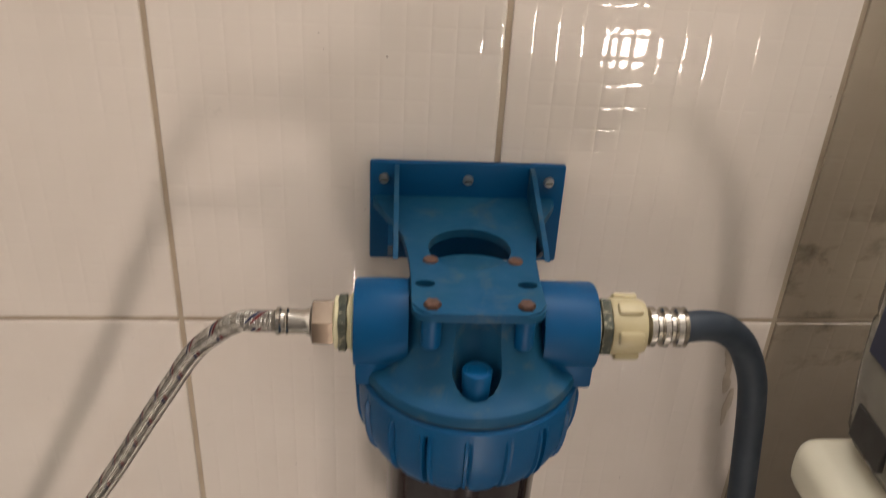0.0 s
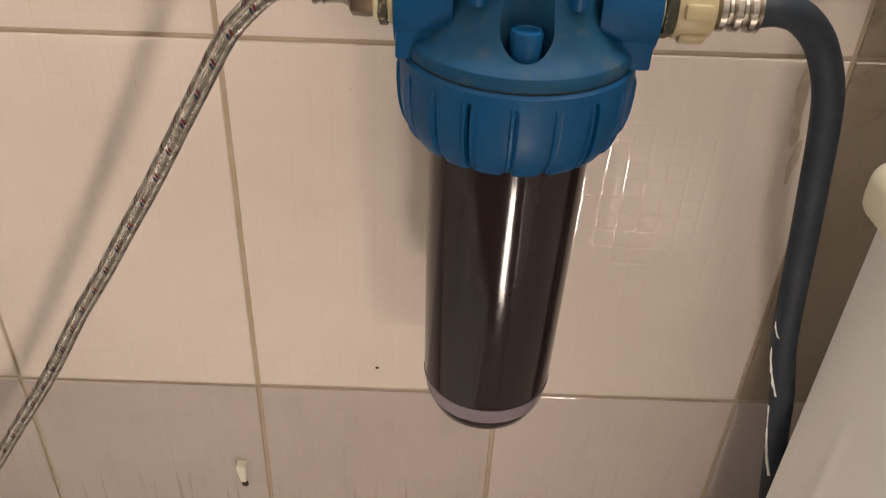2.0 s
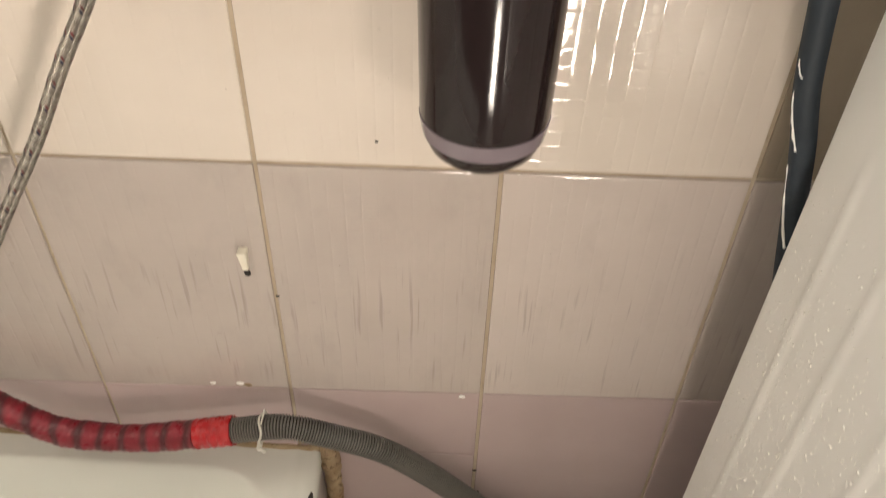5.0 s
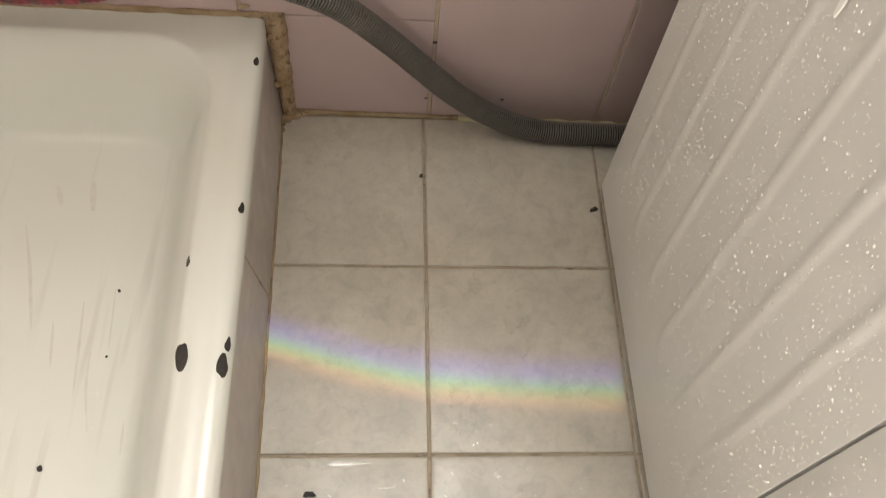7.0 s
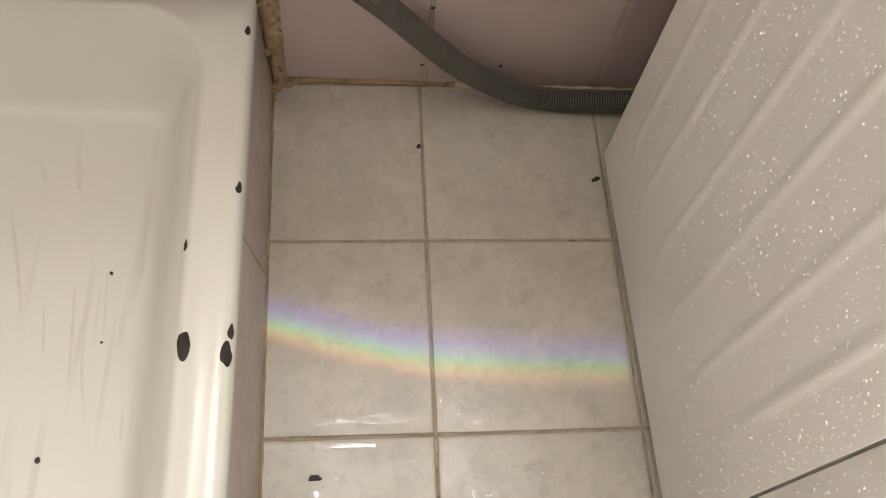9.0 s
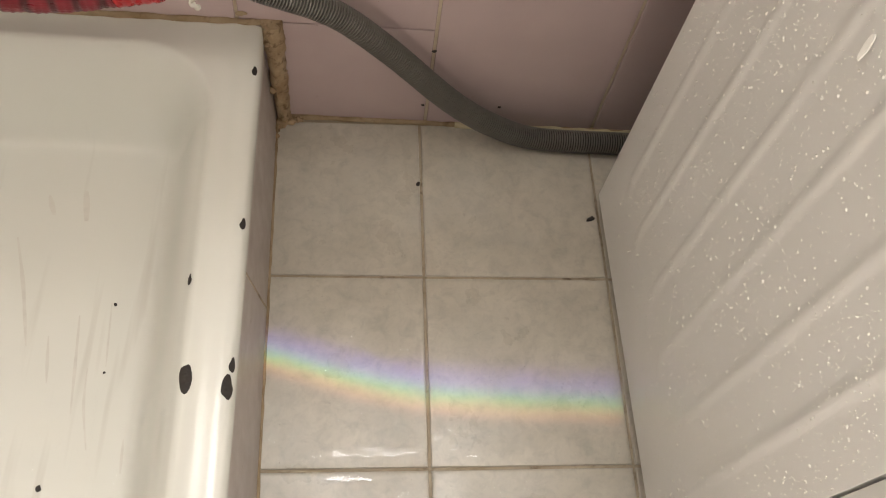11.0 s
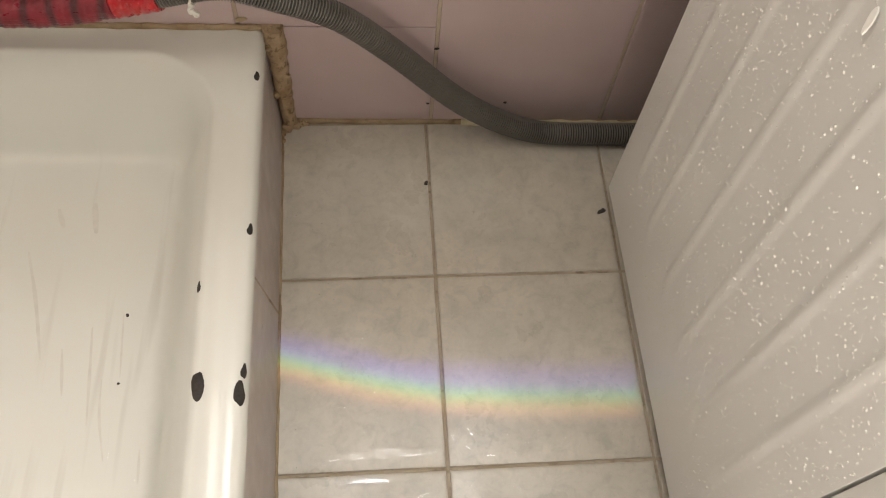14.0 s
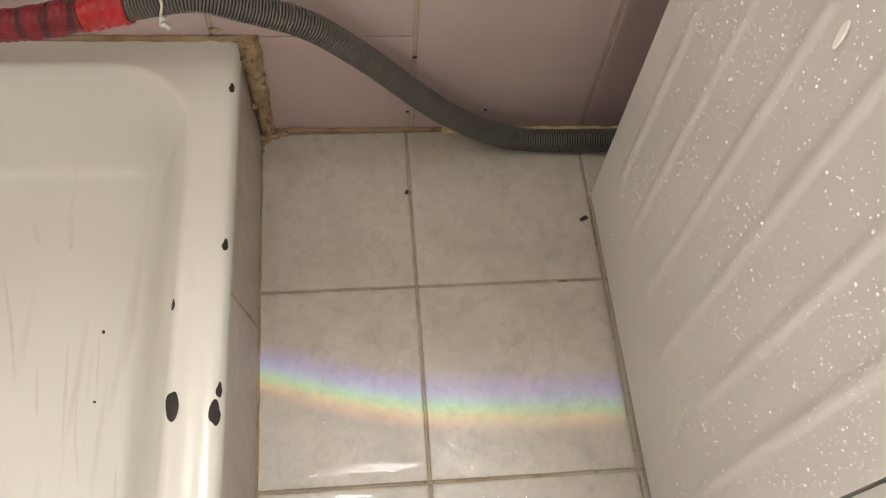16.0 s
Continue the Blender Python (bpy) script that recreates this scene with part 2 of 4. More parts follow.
M_RED = red_wrap()
M_RED_TAPE = surface("bright_red_tape", (0.42, 0.018, 0.022), (0.34, 0.012, 0.016), 40, 240, (0.2, 0.35), 0.0002)
M_STRING = surface("white_string", (0.66, 0.64, 0.58), (0.54, 0.52, 0.45), 120, 600, (0.7, 0.9), 0.0004)
M_RUST = surface("rusty_screw", (0.085, 0.034, 0.016), (0.04, 0.016, 0.009), 150, 600, (0.6, 0.85), 0.0004)
M_STEEL = surface("zinc_screw", (0.45, 0.44, 0.41), (0.33, 0.32, 0.29), 150, 600, (0.3, 0.5), metal=0.9)
M_BOTTLE = surface("cloudy_grey_plastic", (0.19, 0.175, 0.14), (0.12, 0.115, 0.095), 14, 120, (0.15, 0.3), dirt=(0.05, 0.05, 0.04), dirt_at=(0.55, 0.75))
M_GREEN = surface("green_label", (0.04, 0.11, 0.03), (0.06, 0.14, 0.05), 20, 120, (0.3, 0.45))
M_NAVY = surface("navy_cap", (0.01, 0.016, 0.04), (0.014, 0.02, 0.05), 20, 120, (0.3, 0.45))
M_FRAME = surface("white_metal_frame", (0.6, 0.58, 0.54), (0.52, 0.50, 0.46), 10, 120, (0.35, 0.5))


def floor_glaze():
    m, nt, b = nodes_of("grey_floor_tile")
    v = coords(nt)
    info = nt.nodes.new("ShaderNodeObjectInfo")
    c = mix(nt, ramp(nt, tex_noise(nt, v, 16, 6, 0.62, 0.3), 0.34, 0.66), (0.575, 0.535, 0.46), (0.47, 0.438, 0.375))
    c = mix(nt, ramp(nt, tex_noise(nt, v, 55, 5, 0.65, 0.6), 0.46, 0.80, 0.0, 0.55), c, (0.295, 0.285, 0.255))
    c = mix(nt, ramp(nt, tex_noise(nt, v, 7, 6, 0.7, 0.8), 0.50, 0.66, 0.0, 0.5), c, (0.50, 0.485, 0.44))
    c = mix(nt, ramp(nt, tex_noise(nt, v, 130, 4, 0.7, 0.5), 0.50, 0.80, 0.0, 0.30), c, (0.27, 0.27, 0.25))
    c = mix(nt, mul(nt, info.outputs["Random"], 0.15), c, (0.36, 0.35, 0.32))
    c = mix(nt, ramp(nt, tex_noise(nt, v, 330, 2), 0.74, 0.78, 0.0, 0.7), c, (0.17, 0.14, 0.11))
    nt.links.new(c, b.inputs["Base Color"])
    nt.links.new(ramp(nt, tex_noise(nt, v, 14, 5), 0.35, 0.7, 0.26, 0.42), b.inputs["Roughness"])
    bump(nt, b, tex_noise(nt, v, 40, 3), 1.0, 0.00022)
    return m


def water_film():
    m, nt, b = nodes_of("clear_water")
    nt.nodes.remove(b)
    out = nt.nodes["Material Output"]
    clear, gloss, blend, fres = (nt.nodes.new("ShaderNode" + k) for k in ("BsdfTransparent", "BsdfGlossy", "MixShader", "Fresnel"))
    fres.inputs[0].default_value, gloss.inputs["Roughness"].default_value = 1.33, 0.02
    bmp = nt.nodes.new("ShaderNodeBump")
    bmp.inputs["Distance"].default_value = 0.0002
    nt.links.new(tex_noise(nt, coords(nt), 60, 3), bmp.inputs["Height"])
    nt.links.new(bmp.outputs[0], gloss.inputs["Normal"])
    nt.links.new(fres.outputs[0], blend.inputs[0])
    nt.links.new(clear.outputs[0], blend.inputs[1])
    nt.links.new(gloss.outputs[0], blend.inputs[2])
    nt.links.new(blend.outputs[0], out.inputs[0])
    return m


def basin_enamel():
    m, nt, b = nodes_of("stained_white_enamel")
    v = coords(nt)
    c = mix(nt, ramp(nt, tex_noise(nt, v, 5, 1), 0.3, 0.7), (0.70, 0.70, 0.65), (0.67, 0.67, 0.62))
    low = ramp(nt, axis(nt, 2), 0.075, 0.055)
    run = mul(nt, ramp(nt, tex_noise(nt, coords(nt, (75, 5, 6)), 1.0, 2, 0.5), 0.58, 0.75), low)
    c = mix(nt, mul(nt, run, 0.30), c, (0.42, 0.39, 0.34))
    nt.links.new(c, b.inputs["Base Color"])
    b.inputs["Roughness"].default_value = 0.24
    return m


M_BASIN = basin_enamel()
M_FLOOR = floor_glaze()
M_WATER = water_film()


# ---- building helpers ----
def thing(name, label, category, place=(0, 0, 0), group="", kind=""):
    ob = new(name)
    ob.location = place
    ob.empty_display_size = 0.02
    return tagged(ob, label, category, group, kind)


def part(name, bm, material, parent=None, label="", smooth=True):
    me = bpy.data.meshes.new(name)
    bmesh.ops.recalc_face_normals(bm, faces=bm.faces)
    bm.to_mesh(me)
    bm.free()
    me.materials.append(material)
    if smooth:
        me.shade_smooth()
        me.set_sharp_from_angle(angle=radians(38))
    ob = new(name, me)
    if parent:
        ob.parent = parent
    if label:
        tagged(ob, label)
    return ob


def box(x0, x1, y0, y1, z0, z1, bevel=0.0, seg=2, bm=None):
    bm = bm or bmesh.new()
    m = Matrix.Translation(((x0 + x1) / 2, (y0 + y1) / 2, (z0 + z1) / 2)) @ Matrix.Diagonal((x1 - x0, y1 - y0, z1 - z0, 1))
    vs = bmesh.ops.create_cube(bm, size=1, matrix=m)["verts"]
    if bevel:
        es = list({e for v in vs for e in v.link_edges})
        bmesh.ops.bevel(bm, geom=es, offset=bevel, segments=seg, profile=0.5, affect="EDGES")
    return bm


def rings_mesh(rings, closed_ends=True, bm=None):
    """Skin a list of rings, each a list of points."""
    bm = bm or bmesh.new()
    rows = [[bm.verts.new(p) for p in r] for r in rings]
    n = len(rows[0])
    for a, b in zip(rows, rows[1:]):
        for i in range(n):
            bm.faces.new((a[i], a[(i + 1) % n], b[(i + 1) % n], b[i]))
    if closed_ends:
        bm.faces.new(rows[0][::-1])
        bm.faces.new(rows[-1])
    return bm


def lathe(profile, cx, cy, n=48, bm=None, shape=None):
    """A solid of revolution about the upright line through (cx, cy); profile: (radius, z) from bottom to top."""
    rings = []
    for r, z in profile:
        ring = []
        for i in range(n):
            a = 2 * math.pi * i / n
            rr, zz = (shape(r, z, a) if shape else (r, z))
            ring.append((cx + rr * math.cos(a), cy + rr * math.sin(a), zz))
        rings.append(ring)
    return rings_mesh(rings, bm=bm)


def along_x(profile, y, z, n=32, bm=None, sides=None):
    """A solid of revolution about a line along x; profile: (x, radius). sides: a polygon (nut) in place of a circle."""
    n = sides or n
    rings = [[(x, y + r * math.cos(2 * math.pi * (i + 0.5) / n), z + r * math.sin(2 * math.pi * (i + 0.5) / n)) for i in range(n)] for x, r in profile]
    return rings_mesh(rings, bm=bm)


def smooth_path(points, step):
    """A Catmull-Rom line through the points, sampled about every step metres."""
    pts = [Vector(p) for p in points]
    pts = [2 * pts[0] - pts[1]] + pts + [2 * pts[-1] - pts[-2]]
    out = []
    for i in range(1, len(pts) - 2):
        a, b, c, d = pts[i - 1:i + 3]
        n = max(2, int((c - b).length / step))
        for k in range(n):
            t = k / n
            out.append(0.5 * (2 * b + (c - a) * t + (2 * a - 5 * b + 4 * c - d) * t * t + (3 * b - a - 3 * c + d) * t ** 3))
    out.append(pts[-2])
    return out


def evenly(line, step):
    """The same line with points at even steps along it."""
    out, left = [line[0]], step
    for a, b in zip(line, line[1:]):
        d = (b - a).length
        while left <= d:
            out.append(a + (b - a) * (left / d))
            left += step
        left -= d
    return out


def tube(line, radius, n=16, bm=None):
    """A tube round a line; radius is a number or a function of (length so far, angle)."""
    up = Vector((0, -1, 0.02)).normalized()
    rings, s = [], 0.0
    for i, p in enumerate(line):
        t = (line[min(i + 1, len(line) - 1)] - line[max(i - 1, 0)]).normalized()
        u = (up - up.dot(t) * t).normalized()
        w = t.cross(u)
        up = u
        if i:
            s += (p - line[i - 1]).length
        ring = []
        for k in range(n):
            a = 2 * math.pi * k / n
            r = radius(s, a) if callable(radius) else radius
            ring.append(p + r * (math.cos(a) * u + math.sin(a) * w))
        rings.append(ring)
    return rings_mesh(rings, bm=bm)


def cut(ob, *cutters):
    """Take the cutters' volumes out of a mesh object."""
    for bm in cutters:
        me = bpy.data.meshes.new("cutter")
        bmesh.ops.recalc_face_normals(bm, faces=bm.faces)
        bm.to_mesh(me)
        bm.free()
        tool = new("cutter", me)
        mod = ob.modifiers.new("cut", "BOOLEAN")
        mod.operation, mod.object, mod.solver = "DIFFERENCE", tool, "EXACT"
        done = bpy.data.meshes.new_from_object(ob.evaluated_get(bpy.context.evaluated_depsgraph_get()))
        ob.modifiers.clear()
        old, ob.data = ob.data, done
        bpy.data.meshes.remove(old)
        bpy.data.objects.remove(tool)
        bpy.data.meshes.remove(me)
    ob.data.shade_smooth()
    ob.data.set_sharp_from_angle(angle=radians(35))
    return ob


def blob(cx, cy, rx, ry, z, seed, n=18, rough=0.25, thick=0.0006, tip=0.0, turn=0.0):
    """A thin flake with an uneven outline, lying at height z."""
    rnd = random.Random(seed)
    ph = [(rnd.uniform(0, 6.3), rnd.uniform(0.3, 1.0) / k, k) for k in range(2, 6)]
    rings = []
    for f, dz in ((1.0, 0.0), (0.93, thick), (0.4, thick * 1.15)):
        ring = []
        for i in range(n):
            a = 2 * math.pi * i / n
            r = f * (1 + rough * sum(w * math.sin(k * a + p) for p, w, k in ph)) * (1 + tip * max(0, math.cos(a - 1.57)) ** 6)
            x, y = rx * r * math.cos(a), ry * r * math.sin(a)
            c, s = math.cos(turn), math.sin(turn)
            ring.append((cx + c * x - s * y, cy + s * x + c * y, z + dz))
        rings.append(ring)
    return rings_mesh(rings)


# ---- room ----
JOINT = 0.0017
ROWS_Z = [(0.0, 0.0), (0.267, 0.042), (0.559, 0.02), (0.863, 0.015), (1.166, 0.01), (1.466, 0.0), (1.766, 0.0), (2.066, 0.0), (2.366, 0.0), (2.65, 0.0)]
WIN = (-0.2, 0.65, 1.467, 2.57)

bm = bmesh.new()
for x0, x1, z0, z1 in ((-0.95, WIN[0], 0, 2.65), (WIN[1], 0.9, 0, 2.65), (WIN[0], WIN[1], 0, WIN[2]), (WIN[0], WIN[1], WIN[3], 2.65)):
    box(x0, x1, 0.0022, 0.07, z0, z1, bm=bm)
wall_north = tagged(part("wall_north", bm, M_GROUT_WALL, smooth=False), "tiled bathroom wall with dirty beige joints", "wall", kind="structure")

bm = box(-1.05, -0.93, -1.15, 0.12, 0, 2.65)
tagged(part("wall_west", bm, M_WHITEWALL, smooth=False), "plain pale bathroom wall beside the shower tray", "wall", kind="structure")
bm = box(0.86, 0.98, -1.15, 0.12, 0, 2.65)
tagged(part("wall_east", bm, M_WHITEWALL, smooth=False), "plain pale wall behind the washing machine", "wall", kind="structure")
PANES = ((0.26, 0.39, 0.71, 0.84), (0.05, 0.18, 0.06, 0.32))
bm = bmesh.new()
for x0, x1, z0, z1 in ((-0.95, 0.05, 0, 2.65), (0.39, 0.9, 0, 2.65), (0.05, 0.39, 0.84, 2.65), (0.05, 0.18, 0.32, 0.84), (0.18, 0.26, 0, 0.84), (0.26, 0.39, 0, 0.71), (0.05, 0.18, 0, 0.06)):
    box(x0, x1, -1.06, -0.95, z0, z1, bm=bm)
tagged(part("wall_south", bm, M_PLASTER, smooth=False), "plain dull wall with two small openings", "wall", kind="structure")
tagged(part("ceiling", box(-0.95, 0.9, -1.0, 0.05, 2.65, 2.75), M_WHITEWALL, smooth=False), "plain white bathroom ceiling", "ceiling", kind="structure")
floor = tagged(part("floor", box(-0.95, 0.9, -1.0, 0.05, -0.1, -0.0022), M_GROUT, smooth=False), "bathroom floor of grey tiles with brown joints", "floor", kind="structure")

# high window in the tiled wall
win = thing("window_1", "high window with a white metal frame", "window", kind="structure")
for x0, x1, z0, z1 in ((WIN[0], WIN[0] + 0.04, WIN[2], WIN[3]), (WIN[1] - 0.04, WIN[1], WIN[2], WIN[3]), (WIN[0], WIN[1], WIN[2], WIN[2] + 0.04), (WIN[0], WIN[1], WIN[3] - 0.04, WIN[3]), (0.21, 0.24, WIN[2], WIN[3])):
    part("window_frame", box(x0, x1, 0.02, 0.05, z0, z1, 0.003), M_FRAME, win)
# unseen dark mask added in the high window, one bent slit shapes the rainbow
blind = thing("window_blind", "added unseen dark mask with a narrow slit that shapes the rainbow", "blind")
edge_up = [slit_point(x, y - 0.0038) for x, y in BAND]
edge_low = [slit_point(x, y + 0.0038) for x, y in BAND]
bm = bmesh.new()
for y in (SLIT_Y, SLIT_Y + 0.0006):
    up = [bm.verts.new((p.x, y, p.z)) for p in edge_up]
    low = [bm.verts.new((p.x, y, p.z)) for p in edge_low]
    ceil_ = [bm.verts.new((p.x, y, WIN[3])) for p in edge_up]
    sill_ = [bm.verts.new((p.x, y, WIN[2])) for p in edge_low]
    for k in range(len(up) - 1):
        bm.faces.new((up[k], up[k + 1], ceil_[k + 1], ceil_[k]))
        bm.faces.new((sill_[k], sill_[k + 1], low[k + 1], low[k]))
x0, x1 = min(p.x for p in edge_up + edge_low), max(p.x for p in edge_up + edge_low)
part("mask_sheet", bm, M_DARK, blind, smooth=False)
part("mask_side", box(WIN[0], x0 + 0.002, SLIT_Y, SLIT_Y + 0.004, WIN[2], WIN[3]), M_DARK, blind)
part("mask_side", box(x1 - 0.002, WIN[1], SLIT_Y, SLIT_Y + 0.004, WIN[2], WIN[3]), M_DARK, blind)
# two small openings opposite
for k, (x0, x1, z0, z1) in enumerate(PANES):
    w = thing("window_%d" % (k + 2), "small opening with a white metal frame", "window", kind="structure")
    for a0, a1, b0, b1 in ((x0, x0 + 0.008, z0, z1), (x1 - 0.008, x1, z0, z1), (x0 + 0.008, x1 - 0.008, z0, z0 + 0.008), (x0 + 0.008, x1 - 0.008, z1 - 0.008, z1)):
        part("window_frame", box(a0, a1, -0.968, -0.954, b0, b1, 0.002, 1), M_FRAME, w)
    part("bar", box((x0 + x1) / 2 - 0.004, (x0 + x1) / 2 + 0.004, -0.966, -0.956, z0 + 0.008, z1 - 0.008, 0.002, 1), M_FRAME, w)

# ---- shower tray ----
TRAY_TOP, TRAY_LOW = 0.152, 0.050
TX0, TX1, TY0, TY1 = -0.90, -0.168, -0.86, -0.004


def tray_edge(y):
    """The tray stands a little askew: the outer edge for a given y."""
    return -0.1755 - 0.022 * y


def skirt_x(y, z):
    """The skirt's face: under the tray's lip at the top, a little further out at the floor."""
    f = z / 0.131
    return f * (tray_edge(y) - 0.002) + (1 - f) * (-0.1712 - 0.034 * y)


def tray_height(x, y):
    e = tray_edge(y)
    # distance inside the inner rounded rectangle
    ix1, ix0, iy1, iy0, r = e - 0.039, TX0 + 0.05, -0.033, TY0 + 0.06, 0.080
    dx, dy = max(ix0 + r - x, x - (ix1 - r), 0), max(iy0 + r - y, y - (iy1 - r), 0)
    inside_d = r - math.hypot(dx, dy) if (dx > 0 or dy > 0) else min(x - ix0, ix1 - x, y - iy0, iy1 - y, 0.5)
    t = min(max(inside_d / 0.066, 0), 1)
    s = t ** 3 * (6 * t * t - 15 * t + 10) * 0.7 + (1 - (1 - t) ** 2.6) * 0.3 * min(1.0, t / 0.08) ** 0.5
    z = TRAY_TOP - (TRAY_TOP - TRAY_LOW) * s - 0.006 * min(max((inside_d - 0.03) / 0.3, 0), 1) ** 2
    # rolled outer edge
    o = min((e - x), 0.012) / 0.012
    z -= 0.004 * (1 - max(o, 0)) ** 2
    # low ridge along the rim
    z += 0.0010 * math.exp(-((e - x - 0.026) / 0.007) ** 2) * (1 - s)
    return z


def shower_tray():
    tray = thing("shower_tray", "worn white enamelled shower tray with black chips in its rim", "shower tray")
    bm = bmesh.new()
    us = [0.60 * k / 60 for k in range(61)] + [0.60 + 0.40 * k / 90 for k in range(1, 91)]
    ys = sorted({round(TY1 - 0.0032 * k, 4) for k in range(38)} | {round(TY1 - 0.1216 - 0.0065 * k, 4) for k in range(82)} | {round(TY1 - 0.65 - 0.02 * k, 4) for k in range(11)}, reverse=True)
    grid = []
    for y in ys:
        e = tray_edge(y)
        grid.append([bm.verts.new((TX0 + (e - TX0) * u, y, tray_height(TX0 + (e - TX0) * u, y))) for u in us])
    for a, b in zip(grid, grid[1:]):
        for i in range(len(us) - 1):
            bm.faces.new((a[i], a[i + 1], b[i + 1], b[i]))
    # turned-down lip along the side
    lip = [bm.verts.new((tray_edge(y) + 0.001, y, 0.128)) for y in ys]
    for k in range(len(ys) - 1):
        bm.faces.new((grid[k][-1], lip[k], lip[k + 1], grid[k + 1][-1]))
    basin = part("basin", bm, M_BASIN, tray)
    basin.data.set_sharp_from_angle(angle=radians(80))
    # bare iron where the enamel has gone
    for k, (cx, cy, rx, ry, tip) in enumerate(((-0.203, -0.374, 0.0052, 0.0125, 0.0), (-0.1705, -0.381, 0.0044, 0.0085, 0.5), (-0.1685, -0.362, 0.0022, 0.0055, 0.6), (-0.1725, -0.232, 0.0023, 0.0048, 0.6),
                                              (-0.1775, -0.062, 0.0025, 0.0045, 0.5), (-0.211, -0.287, 0.0019, 0.0048, 0.3), (-0.2975, -0.2670, 0.0016, 0.0018, 0), (-0.2965, -0.3345, 0.0012, 0.0013, 0), (-0.3330, -0.4380, 0.0026, 0.0026, 0))):
        bm = blob(cx, cy, rx, ry, 0.0, 11 + k, tip=tip)
        for v in bm.verts:
            v.co.z += tray_height(v.co.x, v.co.y) + 0.0002
        part("chip", bm, M_CHIP, tray, "black chip in the enamel")
    for k, (pts, w) in enumerate((([(-0.328, -0.279), (-0.323, -0.329), (-0.319, -0.373)], 0.0012), ([(-0.401, -0.198), (-0.385, -0.25), (-0.370, -0.310)], 0.0016), ([(-0.346, -0.143), (-0.340, -0.178)], 0.0030), ([(-0.312, -0.330), (-0.309, -0.365), (-0.300, -0.405)], 0.0010), ([(-0.352, -0.300), (-0.345, -0.345)], 0.0012), ([(-0.270, -0.395), (-0.268, -0.425)], 0.0010), ([(-0.380, -0.150), (-0.372, -0.172)], 0.0022), ([(-0.301, -0.266), (-0.296, -0.329)], 0.0008))):
        line = smooth_path([(x, y, 0.0) for x, y in pts], 0.004)
        bm = bmesh.new()
        prev = None
        for i, q in enumerate(line):
            ww = 1.3 * w * (0.35 + 0.65 * math.sin(math.pi * (i + 0.5) / len(line))) * (0.9 + 0.12 * math.sin(i * 0.6 + k))
            cur = [bm.verts.new((q.x + o, q.y, tray_height(q.x + o, q.y) + 0.00025)) for o in (-ww, 0, ww)]
            if prev:
                bm.faces.new((prev[0], prev[1], cur[1], cur[0])), bm.faces.new((prev[1], prev[2], cur[2], cur[1]))
            prev = cur
        part("scratch", bm, M_SCRATCH, tray, "grey scuff mark in the enamel")
    return tray


shower_tray()
bm = bmesh.new()
sk = [[bm.verts.new((skirt_x(y, z), y, z)) for z in (0.0, 0.131)] for y in (-0.004, -0.2, -0.4, -0.6, -0.86)]
back = [[bm.verts.new((tray_edge(y) - 0.03, y, z)) for z in (0.0, 0.131)] for y in (-0.004, -0.2, -0.4, -0.6, -0.86)]
for k in range(4):
    bm.faces.new((sk[k][0], sk[k][1], sk[k + 1][1], sk[k + 1][0]))
    bm.faces.new((sk[k][1], back[k][1], back[k + 1][1], sk[k + 1][1]))
for e in (0, 4):
    bm.faces.new((sk[e][0], sk[e][1], back[e][1], back[e][0]))
skirt = tagged(part("tray_skirt", bm, M_SKIRT, smooth=False), "stained mauve-grey tiled skirt below the tray", "skirt", kind="structure")

bm = bmesh.new()
quad = [bm.verts.new((skirt_x(y, z) + 0.0004, y, z)) for y, z in ((-0.2440, 0.0), (-0.2462, 0.0), (-0.2645, 0.130), (-0.2625, 0.130))]
back_ = [bm.verts.new((v.co.x - 0.006, v.co.y, v.co.z)) for v in quad]
bm.faces.new(quad), bm.faces.new(back_[::-1])
for i in range(4):
    bm.faces.new((quad[i], quad[(i + 1) % 4], back_[(i + 1) % 4], back_[i]))
part("skirt_joint", bm, M_GROUT, skirt)

# ---- caulk and mortar ----

def bead(points, r, seed, flat=0.6):
    g = random.Random(seed)
    ph = [(g.uniform(0, 6.3), g.uniform(60, 260)) for _ in range(5)]
    return tube(smooth_path(points, 0.004), lambda s, a: r * (1 + 0.16 * sum(math.sin(f * s + p + 1.3 * a) for p, f in ph) / 2), 10)


tagged(part("floor_caulk", bead([(-0.165, -0.002, 0.001), (-0.08, -0.001, 0.0), (0.0, -0.001, 0.0), (0.10, -0.001, 0.0), (0.25, -0.001, 0.001), (0.45, -0.001, 0)], 0.0031, 1), M_CAULK), "stained brown caulk along the floor and wall", "caulk", kind="structure")
tagged(part("pale_caulk", bead([(0.035, -0.003, 0.001), (0.09, -0.004, 0.0015), (0.15, -0.004, 0.002), (0.22, -0.004, 0.0015), (0.32, -0.003, 0.001)], 0.0040, 6), M_TAPE), "pale ivory caulk behind the drain hose", "caulk", kind="structure")
tagged(part("tray_caulk", bead([(-0.9, -0.002, 0.153), (-0.5, -0.002, 0.153), (-0.3, -0.002, 0.153), (-0.165, -0.002, 0.153)], 0.0034, 2), M_CAULK), "stained brown caulk along tray and wall", "caulk", kind="structure")
tagged(part("skirt_caulk", bead([(skirt_x(y, 0) + 0.0006, y, 0.0) for y in (-0.006, -0.1, -0.25, -0.42, -0.62)], 0.0018, 3), M_CAULK), "stained brown caulk along the tray skirt", "caulk", kind="structure")
bm = bmesh.new()
rings = []
g = random.Random(8)
